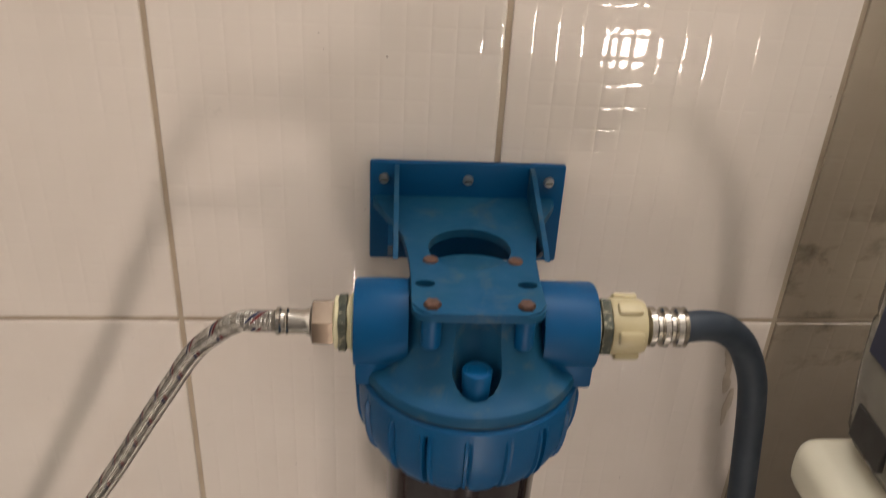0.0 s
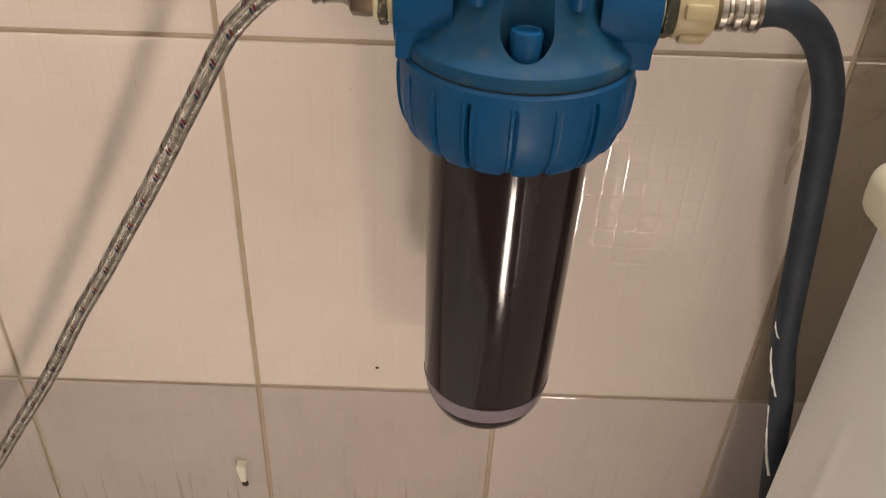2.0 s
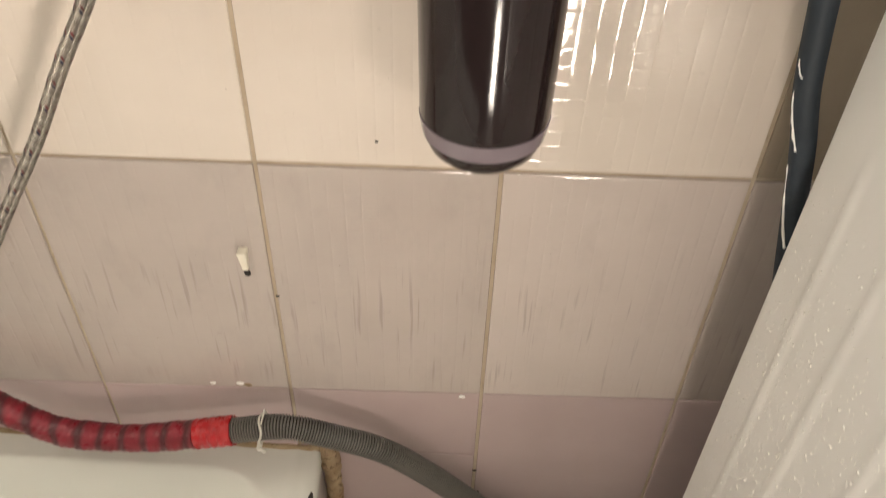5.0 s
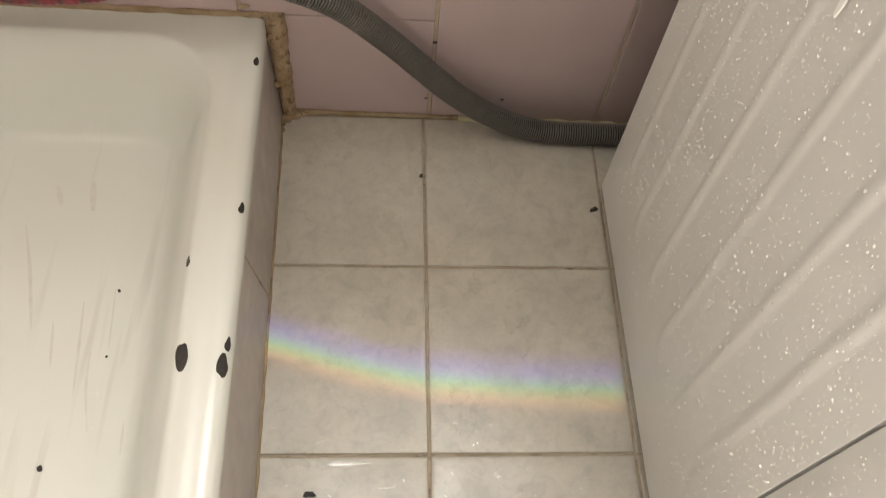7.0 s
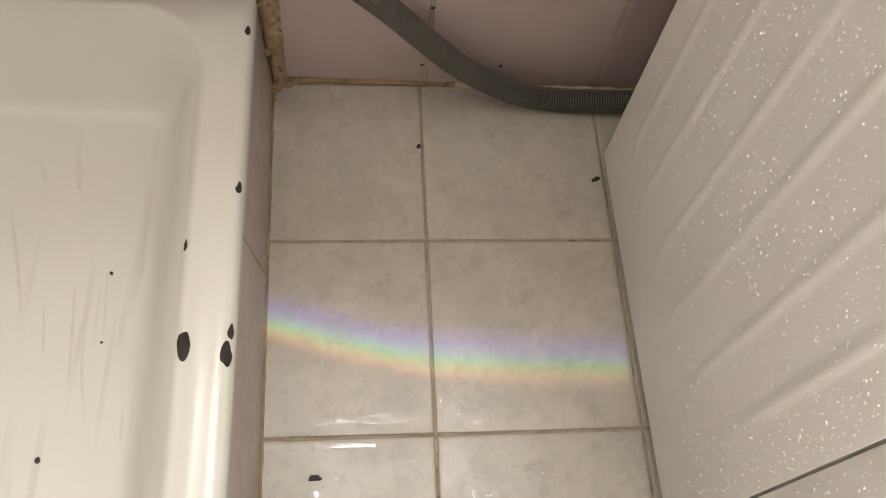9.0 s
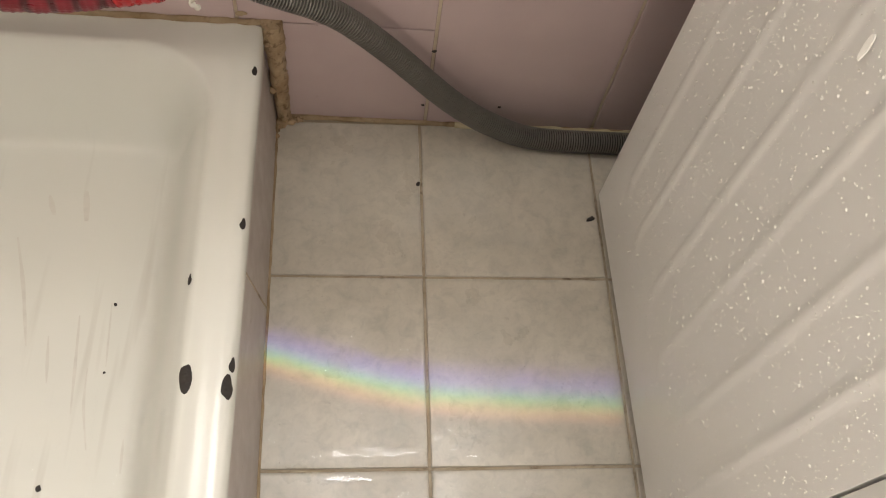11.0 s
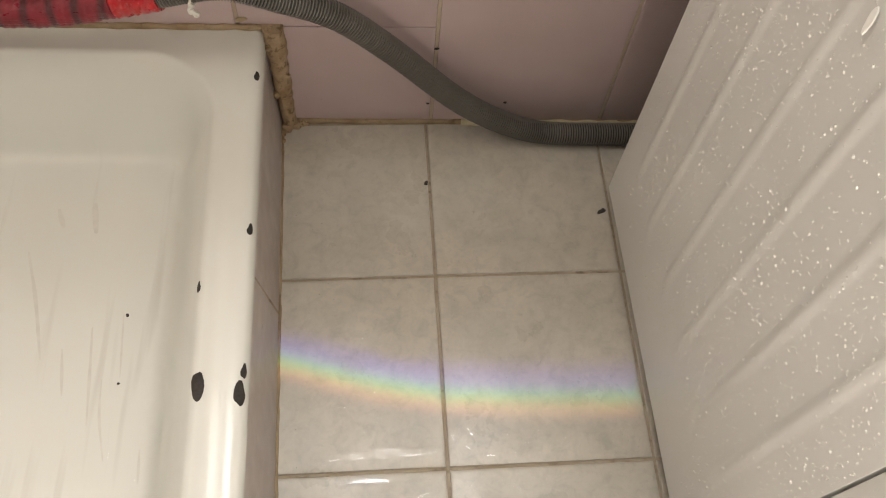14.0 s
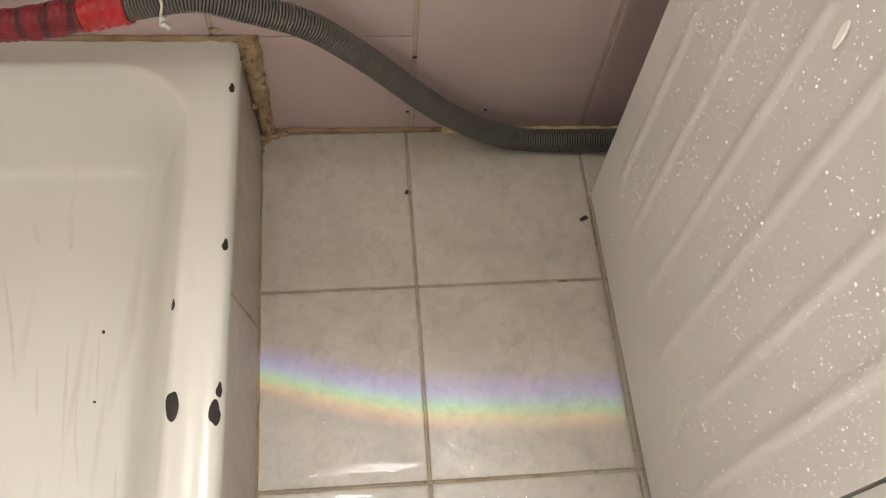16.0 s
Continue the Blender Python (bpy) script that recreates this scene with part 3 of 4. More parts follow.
for k in range(22):
    z = 0.156 - 0.156 * k / 21
    w = 0.011 - 0.004 * k / 21 + g.uniform(-0.0012, 0.0012)
    cx = -0.1655 + 0.0025 * k / 21
    rings.append([(cx + w * 1.05 * math.cos(a), -0.003 + min(0.0, -0.011 * abs(math.sin(a)) * (1 + g.uniform(-0.12, 0.12)) * (math.sin(a) < 0)) + (0.004 if math.sin(a) > 0 else 0), z) for a in [2 * math.pi * i / 14 for i in range(14)]])
rings_mesh(rings, bm=bm)
for x, y, z, r in ((-0.166, -0.012, 0.001, 0.010), (-0.157, -0.008, 0.001, 0.008), (-0.146, -0.005, 0.001, 0.006), (-0.171, -0.022, 0.004, 0.006), (-0.170, -0.031, 0.002, 0.0045), (-0.1705, -0.044, 0.002, 0.0035), (-0.171, -0.012, 0.06, 0.006), (-0.160, -0.010, 0.09, 0.006), (-0.170, -0.010, 0.135, 0.007)):
    vs = bmesh.ops.create_icosphere(bm, subdivisions=2, radius=r, matrix=Matrix.Translation((x, y, z)))["verts"]
    for v in vs:
        o = v.co - Vector((x, y, z))
        v.co = Vector((x, y, z)) + Vector((o.x, o.y * 0.8, o.z * 0.55)) * g.uniform(0.75, 1.2)
tagged(part("corner_mortar", bm, M_MORTAR), "lump of yellow-brown mortar between tray and wall", "mortar", kind="structure")


# ---- water filter on the wall ----
CX, CY = -0.0195, -0.0965
PY, PZ = -0.0995, 0.9285


def water_filter():
    f = thing("water_filter", "blue wall-mounted water filter with a dark brown bowl", "water filter")
    # bracket: back plate, shelf with holes, two gussets
    bracket = part("bracket", box(-0.0765, 0.0415, -0.0055, -0.0002, 0.913, 0.979, 0.0015), M_BLUE, f, "blue plastic wall bracket")
    bm = bmesh.new()
    outline = [(-0.0745, -0.005), (-0.0740, -0.012), (-0.0690, -0.024), (-0.0620, -0.040), (-0.0565, -0.058), (-0.0535, -0.080), (-0.0525, -0.100), (-0.0525, -0.118)]
    for k in range(7):
        a = math.pi + k / 6 * math.pi / 2
        outline.append((-0.0425 + 0.010 * math.cos(a), -0.1240 + 0.010 * math.sin(a)))
    outline += [(-0.039 - x, y) for x, y in outline[::-1]]
    lo, hi = [bm.verts.new((x, y, 0.9525)) for x, y in outline], [bm.verts.new((x, y, 0.9575)) for x, y in outline]
    bm.faces.new(lo[::-1])
    top = bm.faces.new(hi)
    for i in range(len(lo)):
        j = (i + 1) % len(lo)
        bm.faces.new((lo[i], lo[j], hi[j], hi[i]))
    bmesh.ops.bevel(bm, geom=list(top.edges), offset=0.0012, segments=2, affect="EDGES")
    shelf = part("shelf", bm, M_BLUE_DUSTY, f, "dusty blue bracket shelf with a round hole")
    hole = lathe([(0.0225, 0.94), (0.0225, 0.97)], -0.0205, -0.070, 40)
    slots = [lathe([(0.0052, 0.94), (0.0052, 0.97)], x, -0.1065, 16) for x in (-0.0455, 0.0065)]
    for s in slots:
        for v in s.verts:
            v.co.y = -0.1065 + (v.co.y + 0.1065) * 0.62
    cut(shelf, hole, *slots)
    for x in (-0.0605, 0.0205):
        bm = bmesh.new()
        a = [bm.verts.new((x - 0.0014, y, z)) for y, z in ((-0.005, 0.957), (-0.082, 0.957), (-0.074, 0.9605), (-0.012, 0.9775), (-0.005, 0.9775))]
        b = [bm.verts.new((x + 0.0014, v.co.y, v.co.z)) for v in a]
        bm.faces.new(a[::-1]), bm.faces.new(b)
        for i in range(5):
            bm.faces.new((a[i], a[(i + 1) % 5], b[(i + 1) % 5], b[i]))
        part("gusset", bm, M_BLUE_DUSTY, f)
        # lower wing under the shelf
        bm = bmesh.new()
        s = -1 if x < -0.02 else 1
        a = [bm.verts.new((x + s * 0.003 - 0.0014, y, z)) for y, z in ((-0.005, 0.953), (-0.060, 0.953), (-0.040, 0.935), (-0.005, 0.915))]
        b = [bm.verts.new((v.co.x + 0.0028, v.co.y, v.co.z)) for v in a]
        bm.faces.new(a[::-1]), bm.faces.new(b)
        for i in range(4):
            bm.faces.new((a[i], a[(i + 1) % 4], b[(i + 1) % 4], b[i]))
        part("wing", bm, M_BLUE, f)
    for x in (-0.068, -0.0175, 0.0315):
        bm = bmesh.new()
        bmesh.ops.create_cone(bm, segments=12, cap_ends=True, radius1=0.0034, radius2=0.0026, depth=0.003, matrix=Matrix.Translation((x, -0.0068, 0.9685)) @ Matrix.Rotation(radians(90), 4, "X"))
        screw = part("screw", bm, M_STEEL, f, "zinc screw in the bracket")
        part("slot", box(x - 0.0022, x + 0.0022, -0.0087, -0.0081, 0.9681, 0.9689), M_DARK, screw)
    for x, y in ((-0.0425, -0.127), (0.0035, -0.127), (-0.042, -0.083), (0.003, -0.083)):
        top = 0.9600 if y < -0.1 else 0.9583
        bm = lathe([(0.0044, 0.957), (0.0044, top - 0.0010), (0.0036, top), (0.0012, top + 0.0002)], x, y, 6 if y < -0.1 else 12)
        part("bolt", bm, M_RUST, f, "rusty bolt head")
    # cap
    prof = [(0.040, 0.884), (0.0560, 0.9025), (0.0582, 0.9045), (0.0585, 0.9075), (0.0575, 0.9105), (0.0545, 0.9125), (0.0515, 0.9135), (0.0465, 0.9195), (0.0415, 0.9270), (0.0385, 0.9330), (0.0365, 0.9400), (0.0350, 0.9490), (0.0300, 0.9510)]
    cap = part("cap", lathe(prof, CX, CY, 96), M_BLUE_DUSTY, f, "dusty blue plastic filter cap")
    scoop = lathe([(0.0085, 0.9120), (0.0122, 0.924), (0.0140, 0.96)], CX, CY - 0.0410, 40)
    cut(cap, scoop)
    b_prof = [(0.0068, 0.9100), (0.0076, 0.9262), (0.0070, 0.9274), (0.0055, 0.9277), (0.0050, 0.9268)]
    part("relief_button", lathe(b_prof, CX, CY - 0.0408, 28), M_BLUE, f, "blue pressure release button")
    for x in (-0.0425, 0.0035):
        part("post", lathe([(0.0046, 0.9345), (0.0052, 0.9360), (0.0050, 0.953)], x, -0.127, 20), M_BLUE, f)
    # ports
    for s, x_out, x_in in ((-1, -0.0812, -0.0535), (1, 0.0442, 0.0155)):
        bm = along_x([(x_in, 0.0236), (x_out - s * 0.0015, 0.0236), (x_out, 0.0226), (x_out, 0.0150)], PY, PZ, 56)
        part("port", bm, M_BLUE, f)
        bm = box(min(x_in, x_out - s * 0.001), max(x_in, x_out - s * 0.001), PY - 0.0205, PY + 0.0205, 0.9025, PZ, 0.0016, 2)
        part("port_foot", bm, M_BLUE, f)
    # collar with grips
    def grips(r, z, a):
        """Panels of 20 degrees parted by thin ribs; every third joint is a groove between two ribs."""
        q = (a + radians(94)) / radians(20)
        k = round(q)
        d = (q - k) * 0.0209
        low = min(max((0.8965 - z) / 0.004, 0), 1)
        end = min(max((0.864 - z) / 0.006, 0), 1)
        if k % 3 == 2:
            h = -0.0030 * (abs(d) < 0.0013) + 0.0015 * (0.0013 <= abs(d) < 0.0034)
        else:
            h = 0.0018 * (abs(d) < 0.0010) - 0.0010 * max(0.0, 1 - abs(d - 0.0016) / 0.0010)
        notch = max(0.0, 1 - abs(d) / 0.0045)
        return r + low * h - 0.0012 * end * notch, z + 0.0024 * end * notch

    prof = [(0.0450, 0.8562), (0.0490, 0.8556), (0.0518, 0.8572), (0.0545, 0.8612), (0.0568, 0.8665), (0.0585, 0.8725), (0.0594, 0.8790), (0.0598, 0.8860), (0.0599, 0.8930), (0.0600, 0.8965), (0.0597, 0.9015), (0.0582, 0.9030), (0.049, 0.9032)]
    part("collar", lathe(prof, CX, CY, 540, shape=grips), M_BLUE, f, "blue plastic collar with grips")
    part("seal", lathe([(0.0560, 0.9020), (0.0574, 0.9024), (0.0574, 0.9050), (0.0560, 0.9053)], CX, CY, 96), M_DARK, f, "black rubber seal")
    # bowl
    prof = [(0.012, 0.6500), (0.020, 0.6502), (0.0290, 0.6535), (0.0345, 0.6590), (0.0380, 0.6670), (0.0398, 0.6760), (0.0408, 0.6860), (0.0418, 0.7350), (0.0430, 0.7950), (0.0440, 0.8640)]
    bowl = part("bowl", lathe(prof, CX, CY, 96), M_BOWL, f, "dark brown glossy filter bowl")
    part("band", lathe([(0.0384, 0.6690), (0.03895, 0.6692), (0.04045, 0.6775), (0.0410, 0.6815), (0.0405, 0.6816)], CX, CY, 96), M_BAND, bowl, "pale lilac band near the bottom")
    part("foot_ring", lathe([(0.0150, 0.6478), (0.0195, 0.6478), (0.0205, 0.6505), (0.0150, 0.6506)], CX, CY, 48), M_BOWL, bowl)
    # left fitting: sealing tape, tarnished nut, chrome nut
    part("sealing_tape", along_x([(-0.0918, 0.0120), (-0.0910, 0.0139), (-0.0835, 0.0139), (-0.0822, 0.0160), (-0.0805, 0.0150)], PY, PZ, 24), M_TAPE, f)
    part("adapter_nut", along_x([(-0.0895, 0.0140), (-0.0888, 0.0168), (-0.0852, 0.0168), (-0.0844, 0.0150)], PY, PZ, sides=6), M_BRASS, f, "tarnished brass hexagonal nut")
    # right fitting
    part("sealing_tape", along_x([(0.0435, 0.0135), (0.0445, 0.0160), (0.0462, 0.0157), (0.0470, 0.0135)], PY, PZ, 24), M_TAPE, f)
    part("adapter_nut", along_x([(0.0470, 0.0145), (0.0476, 0.0165), (0.0525, 0.0165), (0.0530, 0.0145)], PY, PZ, sides=6), M_BRASS, f, "tarnished brass hexagonal nut")
    return f


water_filter()

# braided inlet hose
braid_line = smooth_path([(-0.1175, PY, PZ), (-0.129, PY, PZ - 0.0002), (-0.1425, -0.097, 0.9255), (-0.157, -0.09, 0.912), (-0.171, -0.083, 0.895), (-0.187, -0.076, 0.868), (-0.208, -0.069, 0.832), (-0.231, -0.062, 0.792), (-0.256, -0.056, 0.751), (-0.282, -0.05, 0.708), (-0.31, -0.045, 0.664), (-0.347, -0.042, 0.600), (-0.393, -0.038, 0.529), (-0.437, -0.034, 0.46), (-0.488, -0.03, 0.382), (-0.55, -0.025, 0.285)], 0.0005)
braided_hose = thing("braided_hose", "braided steel hose with red and blue threads", "hose", (0, 0, 0))
R_BR = 0.0054
part("hose_body", tube(braid_line, lambda s, a: R_BR * (1 + 0.10 * math.sin(12 * a + 2600 * s) * math.sin(12 * a - 2600 * s)), 60), M_BRAID, braided_hose)
part("nut", along_x([(-0.1035, 0.0100), (-0.1025, 0.0126), (-0.0945, 0.0130), (-0.0915, 0.0122), (-0.0905, 0.0100)], PY, PZ, sides=6), M_NUT_METAL, braided_hose, "brownish plated hexagonal nut")
part("ferrule", along_x([(-0.1220, 0.0058), (-0.1216, 0.0072), (-0.1198, 0.0075), (-0.1188, 0.0066), (-0.1172, 0.0065), (-0.1160, 0.0074), (-0.1150, 0.0065), (-0.1070, 0.0064), (-0.1040, 0.0078), (-0.1025, 0.0072)], PY, PZ, 32), M_CHROME, braided_hose, "crimped chrome ferrule")


def braid_marks(material, name, phase, label):
    """Threads that cross the braid: slanting strokes on one flank, small diamonds in front."""
    bm = bmesh.new()
    up = Vector((0, -1, 0.02)).normalized()
    s, nxt = 0.0, 0.012 + phase
    for i in range(1, len(braid_line) - 8):
        t = (braid_line[i + 1] - braid_line[i - 1]).normalized()
        u = (up - up.dot(t) * t).normalized()
        up, w = u, t.cross(u)
        s += (braid_line[i] - braid_line[i - 1]).length
        if s < nxt:
            continue
        nxt += 0.0243
        for a0, da, ds, half in ((1.0, 0.70, -0.0040, 0.0010), (-0.35, 0.28, -0.0012, 0.0011), (2.4, 0.7, -0.003, 0.0008), (-1.7, 0.6, 0.003, 0.0006), (-2.8, 0.5, 0.003, 0.0006)):
            prev = None
            for k in range(5):
                f = (k - 2) / 2
                a = a0 + da * f
                q = braid_line[i] + t * (ds * f) + (R_BR * 1.075) * (math.cos(a) * u + math.sin(a) * w)
                o = t * half * (1.0 - 0.55 * abs(f))
                cur = (bm.verts.new(q - o), bm.verts.new(q + o))
                if prev:
                    bm.faces.new((prev[0], prev[1], cur[1], cur[0]))
                prev = cur
    part(name, bm, material, braided_hose, label)


braid_marks(M_RED_THREAD, "red_thread", 0.0, "dark red thread in the braid")
braid_marks(M_BLUE_THREAD, "blue_thread", 0.0032, "dark blue thread in the braid")

# grey outlet hose with its winged nut
outlet = thing("outlet_hose", "grey rubber hose on a yellowed winged nut", "hose")
line = smooth_path([(0.0780, PY, PZ), (0.0960, PY, PZ), (0.105, -0.0985, 0.9292), (0.1205, -0.0925, 0.923), (0.137, -0.0851, 0.907), (0.1484, -0.0837, 0.884), (0.1542, -0.0826, 0.86), (0.1597, -0.081, 0.827), (0.1658, -0.0809, 0.782), (0.1721, -0.0795, 0.736), (0.1796, -0.0777, 0.693), (0.1931, -0.0733, 0.645), (0.2091, -0.064, 0.58), (0.2300, -0.064, 0.48), (0.2650, -0.056, 0.36), (0.2900, -0.05, 0.25)], 0.004)
part("hose_body", tube(line, 0.0084, 28), M_HOSE, outlet)
part("winged_nut", along_x([(0.0525, 0.0110), (0.0530, 0.0146), (0.0545, 0.0154), (0.0680, 0.0151), (0.0715, 0.0140), (0.0720, 0.0100)], PY, PZ, 40), M_NUT, outlet, "yellowed plastic winged nut")
for k in range(6):
    a = k * math.pi / 3 + 0.35
    bm = box(0.0555, 0.0690, -0.0038, 0.0038, 0.0135, 0.0178, 0.0018, 2)
    bmesh.ops.transform(bm, matrix=Matrix.Translation((0, PY, PZ)) @ Matrix.Rotation(a, 4, "X"), verts=bm.verts)
    part("lug", bm, M_NUT, outlet)
prof = [(0.0715, 0.0080)]
for k in range(3):
    x = 0.0735 + 0.0072 * k
    prof += [(x, 0.0088), (x + 0.0012, 0.0108), (x + 0.0040, 0.0110), (x + 0.0054, 0.0090)]
part("crimp_sleeve", along_x(prof + [(0.0945, 0.0111), (0.0948, 0.0090)], PY, PZ, 32), M_CHROME, outlet, "crimped shiny metal sleeve")


def paint_run(z0, z1, turn0, turn1, w):
    """A thin run of paint down the hose from z0 to z1, turning round it; turn 0 faces the room."""
    pts = []
    for k in range(9):
        f = k / 8
        z = z0 + (z1 - z0) * f
        q = min(line, key=lambda c: abs(c.z - z))
        a = radians(turn0 + (turn1 - turn0) * f * f)
        pts.append((q.x - 0.0084 * math.sin(a), q.y - 0.0084 * math.cos(a), z))
    return tube(smooth_path(pts, 0.002), lambda s, a: w * (0.7 + 0.5 * min(1.0, s * 30) + 0.15 * math.sin(s * 400)), 6)


for z0, z1, turn0, turn1, w in ((0.718, 0.707, 75, 45, 0.0008), (0.695, 0.65, 80, 48, 0.0010), (0.633, 0.556, 85, 40, 0.0010)):
    part("paint_drip", paint_run(z0, z1, turn0, turn1, w), M_PAINT, outlet, "dried white paint drip")
# ribbed drain hose with its red wrapped end
R_DR = 0.0128
drain_pts = [(-0.60, -0.038, 0.33), (-0.505, -0.040, 0.262), (-0.445, -0.040, 0.218), (-0.400, -0.040, 0.211), (-0.355, -0.040, 0.212), (-0.300, -0.040, 0.224), (-0.253, -0.040, 0.236), (-0.200, -0.038, 0.244), (-0.150, -0.036, 0.228), (-0.0995, -0.033, 0.203), (-0.048, -0.030, 0.154), (0.009, -0.028, 0.090), (0.045, -0.027, 0.056), (0.080, -0.027, 0.033), (0.112, -0.0275, 0.019), (0.145, -0.028, 0.0145), (0.200, -0.028, 0.0140), (0.300, -0.028, 0.0140), (0.40, -0.03, 0.0140)]
PITCH = 0.0029
drain_line = evenly(smooth_path(drain_pts, 0.0005), PITCH / 6)
drain = thing("drain_hose", "grey ribbed drain hose tied to the wall, red wrapped end", "hose")
cut_i = min(range(len(drain_line)), key=lambda i: abs(drain_line[i].x + 0.253))
part("hose_body", tube(drain_line[cut_i - 20:], lambda s, a: R_DR + 0.0006 - 0.0028 * max(0.0, min(1.0, 0.5 - 1.5 * math.cos(2 * math.pi * s / PITCH))), 22), M_DRAIN, drain)
# dark inner tube puts the shade between the ribs into colour
part("groove_shade", tube(drain_line[cut_i - 20:][::5], R_DR - 0.0012, 18), M_DARK, drain, "blackish inner tube, painted shade in the grooves of the hose")
red = drain_line[:cut_i + 1]
tape_i = min(range(len(red)), key=lambda i: abs(red[i].x + 0.293))


def wrapped(s, a):
    return 0.0148 + 0.0004 * math.sin(s * 260) + 0.0004 * math.sin(s * 900 + 3 * a) + 0.0006 * math.sin(2 * a + s * 60)


part("red_wrapping", tube(red[:tape_i + 1][::3], wrapped, 24), M_RED, drain, "dark red wrapping with black bands")
part("red_tape", tube(red[tape_i:][::3], lambda s, a: 0.0158 + 0.0004 * math.sin(s * 700 + 2 * a) - 0.0007 * (0.014 < s < 0.017), 24), M_RED_TAPE, drain, "bright red tape")
# string round the hose
ti = min(range(len(drain_line)), key=lambda i: abs(drain_line[i].x + 0.2235))
p, tdir = drain_line[ti], (drain_line[ti + 3] - drain_line[ti - 3]).normalized()
string = thing("string", "white string tied round the drain hose", "string")
loop = []
for k in range(28):
    a = 2 * math.pi * k / 26
    loop.append(p + tdir * (0.002 * math.sin(3 * a)) + 0.0152 * Vector((0, -math.cos(a), 0)) + 0.0152 * math.sin(a) * Vector((0, 0, 1)))
part("loop", tube(smooth_path(loop, 0.002), 0.0012, 8), M_STRING, string)
part("knot", tube(smooth_path([p + Vector((0.001, -0.0155, -0.004)), p + Vector((-0.002, -0.018, -0.009)), p + Vector((0.002, -0.019, -0.012)), p + Vector((0.003, -0.017, -0.016))], 0.001), lambda s, a: 0.0023 + 0.0008 * math.sin(s * 900), 10), M_STRING, string)
part("tail", tube(smooth_path([p + Vector((0.001, -0.006, 0.014)), p + Vector((0.002, 0.004, 0.0165)), p + Vector((0.001, 0.012, 0.014))], 0.002), 0.0010, 6), M_STRING, string)

# small things on the wall
plug = thing("wall_plug", "cream plastic plug in the tiled wall", "wall plug")
bm = bmesh.new()
box(-0.2265, -0.2180, -0.010, 0.0005, 0.436, 0.461, 0.0012, 2, bm)
for v in bm.verts:
    if v.co.z < 0.445:
        v.co.y *= 0.55
        v.co.x = -0.2222 + (v.co.x + 0.2222) * 0.6
part("body", bm, M_PLUG, plug)
bm = bmesh.new()
bmesh.ops.create_uvsphere(bm, u_segments=12, v_segments=8, radius=0.0032, matrix=Matrix.Translation((-0.2222, -0.001, 0.429)) @ Matrix.Diagonal((1, 0.5, 1.2, 1)))
part("hole", bm, M_DARK, plug, "dark screw hole below the plug")
for k, (x, z, r, mt, lab) in enumerate(((-0.198, 0.400, 0.0017, M_CHIP, "dark speck in a tile joint"), (-0.244, 0.262, 0.004, M_CAULK, "brown lump of old mortar"), (-0.281, 0.262, 0.005, M_PAINT, "flake of white paint on a tile"), (-0.252, 0.264, 0.006, M_PAINT, "flake of white paint on a tile"), (-0.02, 0.262, 0.005, M_PAINT, "flake of white paint on a tile"), (-0.005, 0.033, 0.0020, M_CHIP, "dark speck in a tile joint"), (-0.195, 0.163, 0.0055, M_CAULK, "brown lump of old mortar"), (0.0, 0.124, 0.0026, M_CHIP, "dark speck in a tile joint"), (0.083, 0.036, 0.0022, M_CHIP, "dark speck on a tile"), (-0.1, 0.583, 0.0015, M_CHIP, "dark speck on a tile"), (0.006, 0.079, 0.002, M_CHIP, "dark speck in a tile joint"))):
    r *= 0.65 if mt is M_PAINT else 1.0
    bm = blob(0, 0, r, r * 0.55, 0.0, 60 + k, rough=0.3, thick=0.001)
    bmesh.ops.transform(bm, matrix=Matrix.Translation((x, -0.0002, z)) @ Matrix.Rotation(radians(90), 4, "X"), verts=bm.verts)
    tagged(part("speck" if mt is M_CHIP else ("paint_flake" if mt is M_PAINT else "mortar_lump"), bm, mt), lab, "dirt")
for k, (x, z) in enumerate(((0.173, 0.847), (0.175, 0.837), (0.177, 0.815), (0.182, 0.793))):
    bm = blob(0, 0, 0.0032, 0.011 + 0.003 * (k % 2), 0.0, 140 + k, rough=0.55, thick=0.0003)
    bmesh.ops.transform(bm, matrix=Matrix.Translation((x, -0.0006, z)) @ Matrix.Rotation(radians(90), 4, "X"), verts=bm.verts)
    tagged(part("grime_stain", bm, M_STAIN), "brownish grime stain on a wall tile", "dirt")
for k, (x, y, rx, ry, t) in enumerate(((0.187, -0.124, 0.0048, 0.0026, 0.4), (-0.008, -0.087, 0.002, 0.0026, 0), (-0.107, -0.445, 0.0055, 0.003, 0.2))):
    tagged(part("dirt_crumb", blob(x, y, rx, ry, 0.0002, 90 + k, rough=0.5, thick=0.002, turn=t), M_CHIP), "dark crumb of dirt on the floor", "dirt")

# ---- washing machine ----
wm = thing("washing_machine", "white washing machine with ribbed side panel, wet with droplets", "washing machine", (0.1945, -0.097, 0.0))
wm.rotation_euler = (0, 0, radians(1.9))
W, D, TOP = 0.595, 0.52, 0.818
RIDGES = [(-0.051, 0.117), (-0.108, 0.110), (-0.173, 0.122), (-0.234, 0.118), (-0.298, 0.126), (-0.354, 0.122)]


def panel_relief(y, z):
    """Pressed ridges whose lower ends bend towards the front and fade out."""
    h = 0.0
    for y0, z0 in RIDGES:
        end = min(max((z - z0 + 0.026) / 0.03, 0), 1) * min(max((0.70 - z) / 0.02, 0), 1)
        d = abs(y - y0 + 0.55 * max(0.0, z0 + 0.004 - z)) / 0.0082
        if d < 1:
            h += 0.0015 * end * (0.5 + 0.5 * math.cos(math.pi * d)) ** 0.8
    return h


